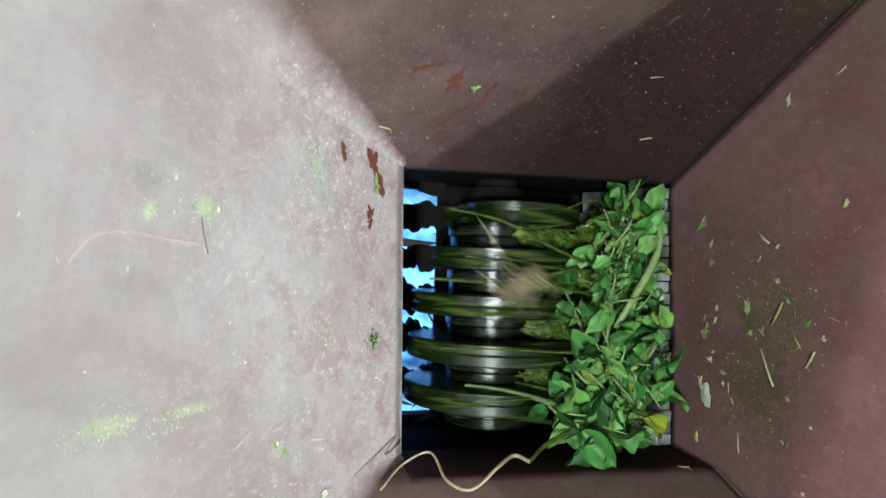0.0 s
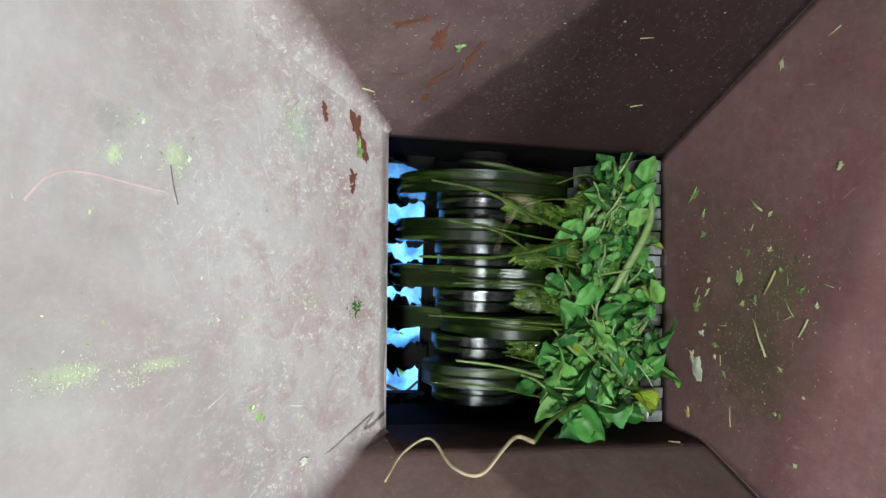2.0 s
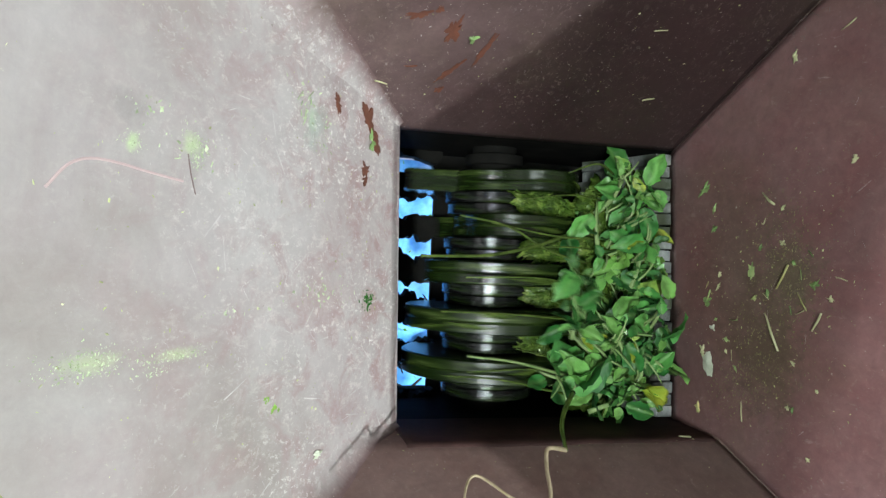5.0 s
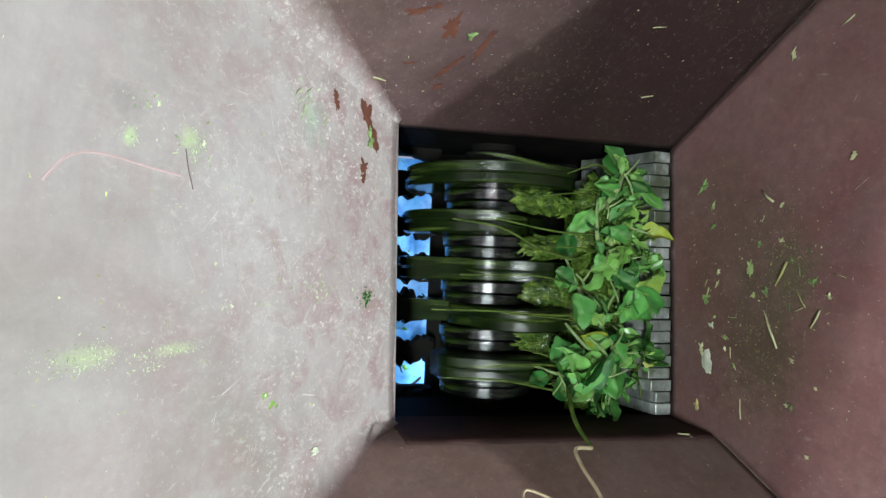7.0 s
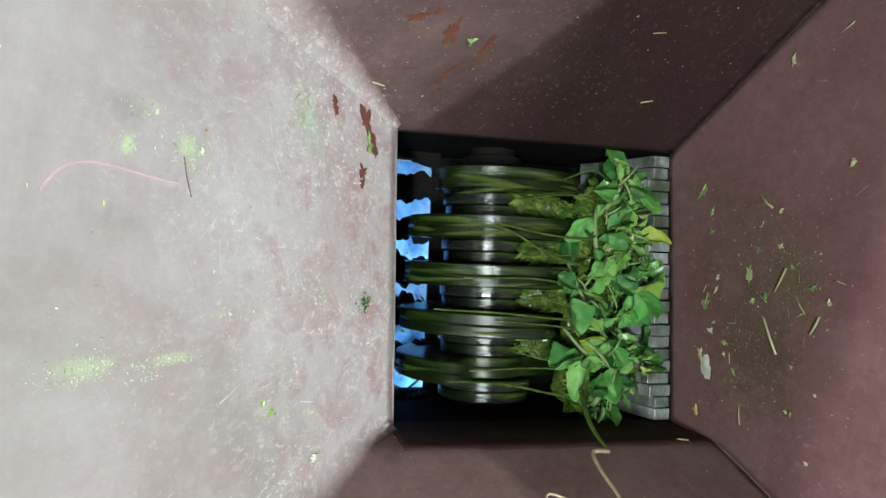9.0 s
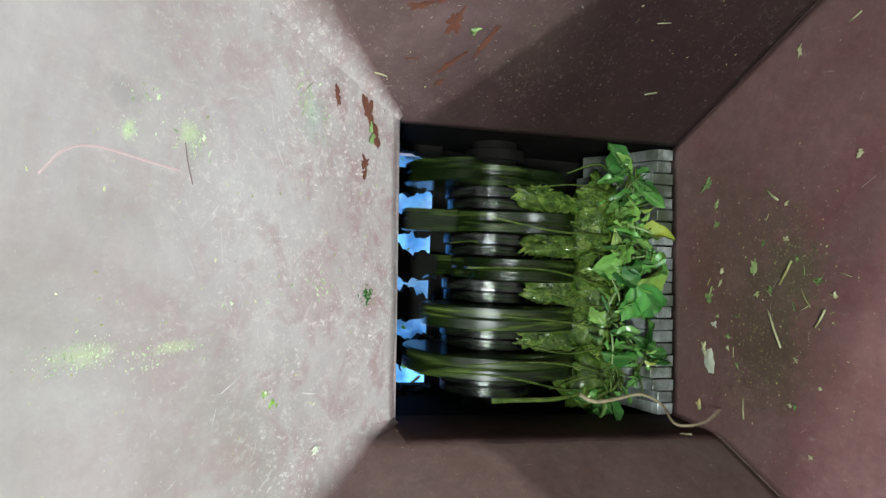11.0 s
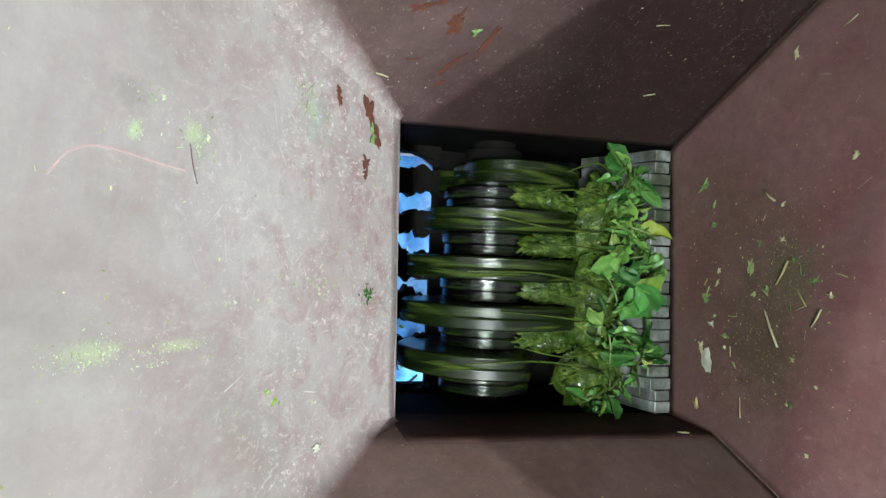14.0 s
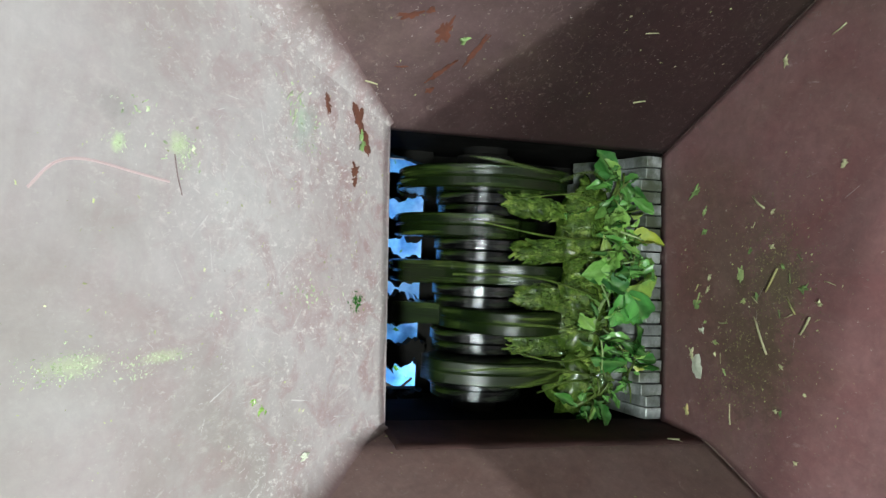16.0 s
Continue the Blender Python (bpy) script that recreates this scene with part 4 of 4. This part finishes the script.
specks("chaff", on_right, (-0.16, 0.13), (0.82, 1.02), 2600, 0.0007, DUST, "film of fine chaff clinging to the upright plate", around((0.02, 0.955, 0.055, 0.035), (-0.06, 0.93, 0.05, 0.03), (-0.1, 0.90, 0.03, 0.03)))
specks("scattered_bits", on_top, (-0.22, 0.15), (0.82, 1.03), 150, 0.0007, SPECK, "tiny pale plant bits on the side plate", around((-0.18, 0.9, 0.08, 0.1), (0.0, 0.92, 0.3, 0.1)))
specks("fine_grit", on_top, (-0.24, 0.16), (0.81, 1.04), 900, 0.0006, GRIT, "fine dusty grit on the side plate")
specks("paint_scratches", on_right, (0.14, 0.27), (0.81, 1.06), 420, 0.0014, GRIT, "pale scratches in the paint along the crease", lambda a, b: math.exp(-((a - top_y(0.16, b) + 0.004) / 0.012) ** 2), True)
specks("fine_grit", on_right, (-0.19, 0.25), (0.81, 1.06), 900, 0.0006, GRIT, "fine dusty grit on the upright plate")
specks("scattered_bits", on_low, (-0.2, 0.15), (0.81, 0.96), 80, 0.0008, SPECK, "tiny pale plant bits on the side plate")
specks("fallen_bits", lambda a, b: pose(a, b, 0.03), (-0.2, 0.4), (-0.5, 0.45), 110, 0.008, LEAF_DULL, "green shreds fallen on the tarpaulin")


def crease_left(a, b):
    return math.exp(-((b - top_y(a, 0.81 + (-0.160 - a) / 0.85) + 0.010) / 0.020) ** 2)


def on_bend(x, y):
    """On the sloping plate, or on the bend where the plate runs into the side plate."""
    z = 0.81 + (-0.160 - 0.031 * y - x) / 0.85
    near = max(0.0, 1 - math.sqrt(max(0.0, top_y(x, z) - y) / bend_width(z)))
    return Matrix.Translation((x + bend_width(z) * near * near + 0.0003, y, z)) @ pose(0, 0, 0, 0, 49.6, 0) @ pose(0, 0, 0, 35 * near, 0, 0)


specks("paint_scratches", on_bend, (-0.34, -0.165), (0.10, 0.26), 1300, 0.0008, SCRATCH, "whitish scratches in the paint along the crease", crease_left, True)
specks("paint_scratches", on_left, (-0.38, -0.164), (-0.17, 0.16), 1500, 0.0009, SCRATCH, "whitish scratches in the paint near the throat", around((-0.19, 0.0, 0.035, 0.16), (-0.23, 0.04, 0.05, 0.08), (-0.27, -0.05, 0.09, 0.12)), True)
specks("paint_scratches", on_left, (-0.26, -0.164), (-0.20, -0.13), 160, 0.0014, SCRATCH, "whitish scratches in the paint along the crease", None, True)
specks("paint_scratches", on_top, (-0.22, -0.02), (0.82, 1.02), 120, 0.0008, SCRATCH, "whitish scratches in the paint of the side plate", around((-0.21, 0.88, 0.03, 0.08), (-0.16, 0.90, 0.1, 0.1)), True)
specks("long_scratches", on_left, (-0.36, -0.172), (-0.15, 0.14), 130, 0.0075, SCRATCH, "long fine scratches in the paint of the sloping plate", around((-0.21, 0.0, 0.06, 0.15), (-0.28, -0.02, 0.06, 0.12)), True, 0.22)
specks("long_scratches", on_right, (-0.15, 0.2), (0.83, 1.05), 12, 0.006, SCRATCH, "long fine scratches in the maroon paint", None, True, 0.13)
specks("dark_grit", on_left, (-0.32, -0.17), (-0.16, 0.24), 36, 0.0006, GRIT, "dark grit stuck to the sloping plate")
specks("pale_smear", on_left, (-0.40, -0.32), (0.06, 0.12), 350, 0.0005, SPECK_GREEN, "squashed light green crumbs on the sloping plate", around((-0.372, 0.078, 0.0032, 0.0045), (-0.342, 0.086, 0.005, 0.005), (-0.340, 0.074, 0.003, 0.006)))
specks("leaf_tuft", on_left, (-0.22, -0.18), (-0.04, 0.0), 60, 0.0018, LEAF_DULL, "tuft of dark green leaf shreds on the sloping plate", around((-0.200, -0.020, 0.005, 0.006)))
specks("leaf_tuft", on_left, (-0.31, -0.26), (-0.11, -0.07), 40, 0.0012, LEAF_DULL, "smear of dark green leaf shreds on the sloping plate", around((-0.289, -0.085, 0.0025, 0.003), (-0.284, -0.093, 0.0025, 0.003)))
specks("dark_grit", on_bend, (-0.33, -0.165), (0.10, 0.25), 60, 0.0007, GRIT, "dark grit caught along the bend", crease_left)
specks("dark_twigs", lambda a, b: pose(a, b, 0.034), (-0.1, 0.25), (-0.45, 0.4), 70, 0.03, BLACK, "dark twigs fallen on the tarpaulin", None, True)


def chip(m, length, width, turn, seed):
    """A flake of missing paint that shows the red primer, with a ragged outline."""
    n = 48
    vs = [(0, 0, 0.0005)]
    for k in range(n):
        w = 2 * math.pi * k / n
        r = max(0.2, 0.85 + 0.8 * noise.noise((math.cos(w) * 1.5 + seed, math.sin(w) * 1.5, 0)) + 0.7 * noise.noise((math.cos(w) * 2.9, math.sin(w) * 2.9 + seed, 0)) + 0.3 * noise.noise((math.cos(w) * 8, math.sin(w) * 8 + seed, 4)))
        vs.append((r * math.cos(w) * length / 2, r * math.sin(w) * width / 2, 0.0005))
    vs += [(x, y, -0.002) for x, y, z in vs[1:]]
    fs = [(0, 1 + i, 1 + (i + 1) % n) for i in range(n)]
    fs += [(1 + i, 1 + n + i, 1 + n + (i + 1) % n, 1 + (i + 1) % n) for i in range(n)]
    ob = link_mesh("paint_chip", vs, fs, PRIMER, hopper, "flake of missing paint showing red primer")
    ob.matrix_local = m @ pose(0, 0, 0.0002, 0, 0, turn)


for x, z, l, w, a in ((-0.185, 0.947, 0.021, 0.009, 20), (-0.170, 0.953, 0.009, 0.006, 60), (-0.152, 0.932, 0.030, 0.012, 84), (-0.118, 0.915, 0.046, 0.006, 80), (-0.140, 0.886, 0.034, 0.004, 62), (-0.142, 0.862, 0.009, 0.005, 60), (-0.176, 0.889, 0.012, 0.002, 10)):
    chip(on_top(x, z), l, w, a, x * 40 + z)
for x, y, l, w, a in ((-0.204, 0.140, 0.028, 0.014, -52), (-0.195, 0.122, 0.022, 0.012, -66), (-0.238, 0.145, 0.016, 0.008, -60), (-0.206, 0.096, 0.012, 0.010, 20), (-0.206, 0.087, 0.010, 0.006, 60)):
    chip(on_left(x, y), l, w, a, x * 70 + y)


# a long curved scratch across the sloping plate
pts = smooth_path([on_left(x, y) @ Vector((0, 0, 0.0001)) for x, y in ((-0.405, 0.048), (-0.396, 0.062), (-0.384, 0.066), (-0.362, 0.063), (-0.347, 0.061))], 6)
v, f = tube(pts, [0.0008] * len(pts), 5)
link_mesh("scratch", v, f, PINK, hopper, "long pinkish scratch")
pts = smooth_path([on_left(x, y) @ Vector((0, 0, 0.0001)) for x, y in ((-0.345, 0.078), (-0.343, 0.066), (-0.340, 0.054))], 6)
v, f = tube(pts, [0.0004] * len(pts), 5)
link_mesh("scratch", v, f, PAINT_SCUFFED_SHADED, hopper, "dark scratch")


# ---- what moves ----
def shaken(rows_of, size, speed, seed, step=0.2):
    """Small, steady shaking of a pose that follows rows_of(t)."""
    return [(t, rows_of(t) @ pose(size * math.sin(speed * t + seed), size * math.sin(1.37 * speed * t + 2 * seed), 0.6 * size * math.sin(0.83 * speed * t + 3 * seed), 300 * size * math.sin(speed * t + seed), 300 * size * math.sin(1.2 * speed * t), 300 * size * math.sin(0.9 * speed * t + seed))) for t in (k * step for k in range(round(16 / step) + 1))]


def drawn_in(m, start, seconds, drift=(0, 0, 0)):
    """A pose that drifts slowly, then is pulled over the comb into the rotor and falls through it."""
    steps = ((0.0, (0, 0, 0), 0), (0.45, (-0.035, 0, -0.012), 20), (0.7, (-0.06, 0, -0.09), 60), (1.0, (-0.02, 0, -0.24), 110), (1.3, (0.16, 0, -0.74), 150))

    def at(t):
        k = min(1.0, t / start)
        p = Vector(drift) * k
        turn = 0.0
        s = (t - start) / seconds * 1.0
        if s > 0:
            s = min(s, 1.3)
            for (a, pa, ra), (b, pb, rb) in zip(steps, steps[1:]):
                if s <= b + 1e-6:
                    q = (s - a) / (b - a)
                    p = p + Vector(pa).lerp(Vector(pb), q)
                    turn = ra + (rb - ra) * q
                    break
        return Matrix.Translation(p) @ m @ pose(0, 0, 0, 0, turn * 0.6, turn * 0.2)

    return at


def turns(t):
    """Revolutions of the rotor by the time t; it slows a little under load."""
    known = ((0.0, -0.5), (0.4, 0.0), (3.6, 4.0), (7.0, 8.0), (12.0, 14.0), (16.0, 19.0))
    for (a, ra), (b, rb) in zip(known, known[1:]):
        if t <= b:
            return ra + (rb - ra) * (t - a) / (b - a)
    return known[-1][1]


def motions():
    walk(rotor, [(t, pose(*AXIS, 0, 360 * turns(t) + 38, 0)) for t in [k * 0.1 for k in range(161)]])
    begins = (4.4, 4.6, 5.2, 4.3, 5.4, 4.8, 5.0, 5.6, 5.3, 4.5, 5.8, 4.2)
    for k, (ob, b) in enumerate(zip(UPPER, begins)):
        walk(ob, shaken(drawn_in(ob.matrix_basis.copy(), b, 0.5, (0.004, -0.004, -0.006)), 0.0012, 9, k))
    begins = (10.0, 9.5, 9.3, 9.7, 8.2, 10.4)
    for k, (ob, b) in enumerate(zip(MIDDLE, begins)):
        walk(ob, shaken(drawn_in(ob.matrix_basis.copy(), b, 0.6, (0.006, -0.002, -0.004)), 0.0012, 8, k + 20))
    for k, ob in enumerate(LOW + WADS):
        m = ob.matrix_basis.copy()
        walk(ob, shaken(lambda t, m=m: m, 0.0009, 7.6, k + 40))
    begins = (4.3, 4.9, 5.2, 10.2, 10.6, 11.9)
    for k, (ob, b) in enumerate(zip(DRAGGED, begins)):
        walk(ob, shaken(drawn_in(ob.matrix_basis.copy(), b, 0.5), 0.0042, 23, k + 60, 0.1))
    for k, ob in enumerate(STRANDS):
        m = ob.matrix_basis.copy()
        walk(ob, shaken(lambda t, m=m: m, 0.0035, 21, k + 80, 0.1))
    lift = ((0, -0.055, 0.033, 20), (0.1, -0.107, 0.062, 0), (0.2, -0.112, 0.058, -25), (0.3, -0.147, 0.078, 0), (0.4, -0.123, 0.097, 10), (0.5, -0.120, 0.102, 0), (0.6, 0.002, 0.140, 40), (0.7, 0.044, 0.146, 60), (0.8, -0.040, -0.020, 10),
            (0.9, -0.092, 0.022, 30), (1.0, -0.140, 0.057, 10), (1.1, -0.145, 0.138, 60), (1.2, -0.148, 0.142, 80), (1.4, -0.015, 0.145, 120), (1.6, 0.010, 0.140, 140))
    rows = [(t, pose(x, y, 0.862, 0, 0, a)) for t, x, y, a in lift]
    rows += [(1.9, pose(0.0, 0.11, 0.80, 0, 40, 150)), (2.1, pose(-0.01, 0.085, 0.70, 0, 80, 150)), (2.4, pose(0.1, 0.085, 0.35, 0, 90, 150)), (2.6, pose(0.26, 0.08, 0.05, 0, 90, 150)), (16.0, pose(0.26, 0.08, 0.05, 0, 90, 150))]
    walk(root, rows)
    hang = ((0.0, 0.030, 0.790, 0), (1.0, 0.032, 0.790, 2), (1.5, 0.035, 0.796, 4), (2.0, 0.034, 0.806, 6), (2.5, 0.024, 0.812, 9), (3.5, 0.013, 0.815, 18), (4.2, 0.015, 0.815, 24), (6.3, 0.020, 0.812, 42), (7.0, 0.025, 0.810, 46), (8.0, 0.035, 0.806, 46), (9.2, 0.046, 0.802, 48), (11.3, -0.030, 0.802, 166), (12.0, -0.034, 0.802, 168), (12.9, -0.045, 0.800, 170))
    rows = [(t, Matrix.Translation((x - 0.022, low_y(x, z) + 0.0136, z + 0.050)) @ SIDE @ pose(0, 0, 0, 0, 0, a)) for t, x, z, a in hang]
    for t, x, y, z in ((13.2, -0.060, -0.135, 0.70), (13.6, -0.060, -0.130, 0.52), (14.0, 0.10, -0.13, 0.10), (14.3, 0.18, -0.13, 0.06), (16.0, 0.18, -0.13, 0.06)):
        rows.append((t, Matrix.Translation((x, y, z)) @ SIDE @ pose(0, 0, 0, 0, 0, 172)))
    walk(trail, rows)


motions()
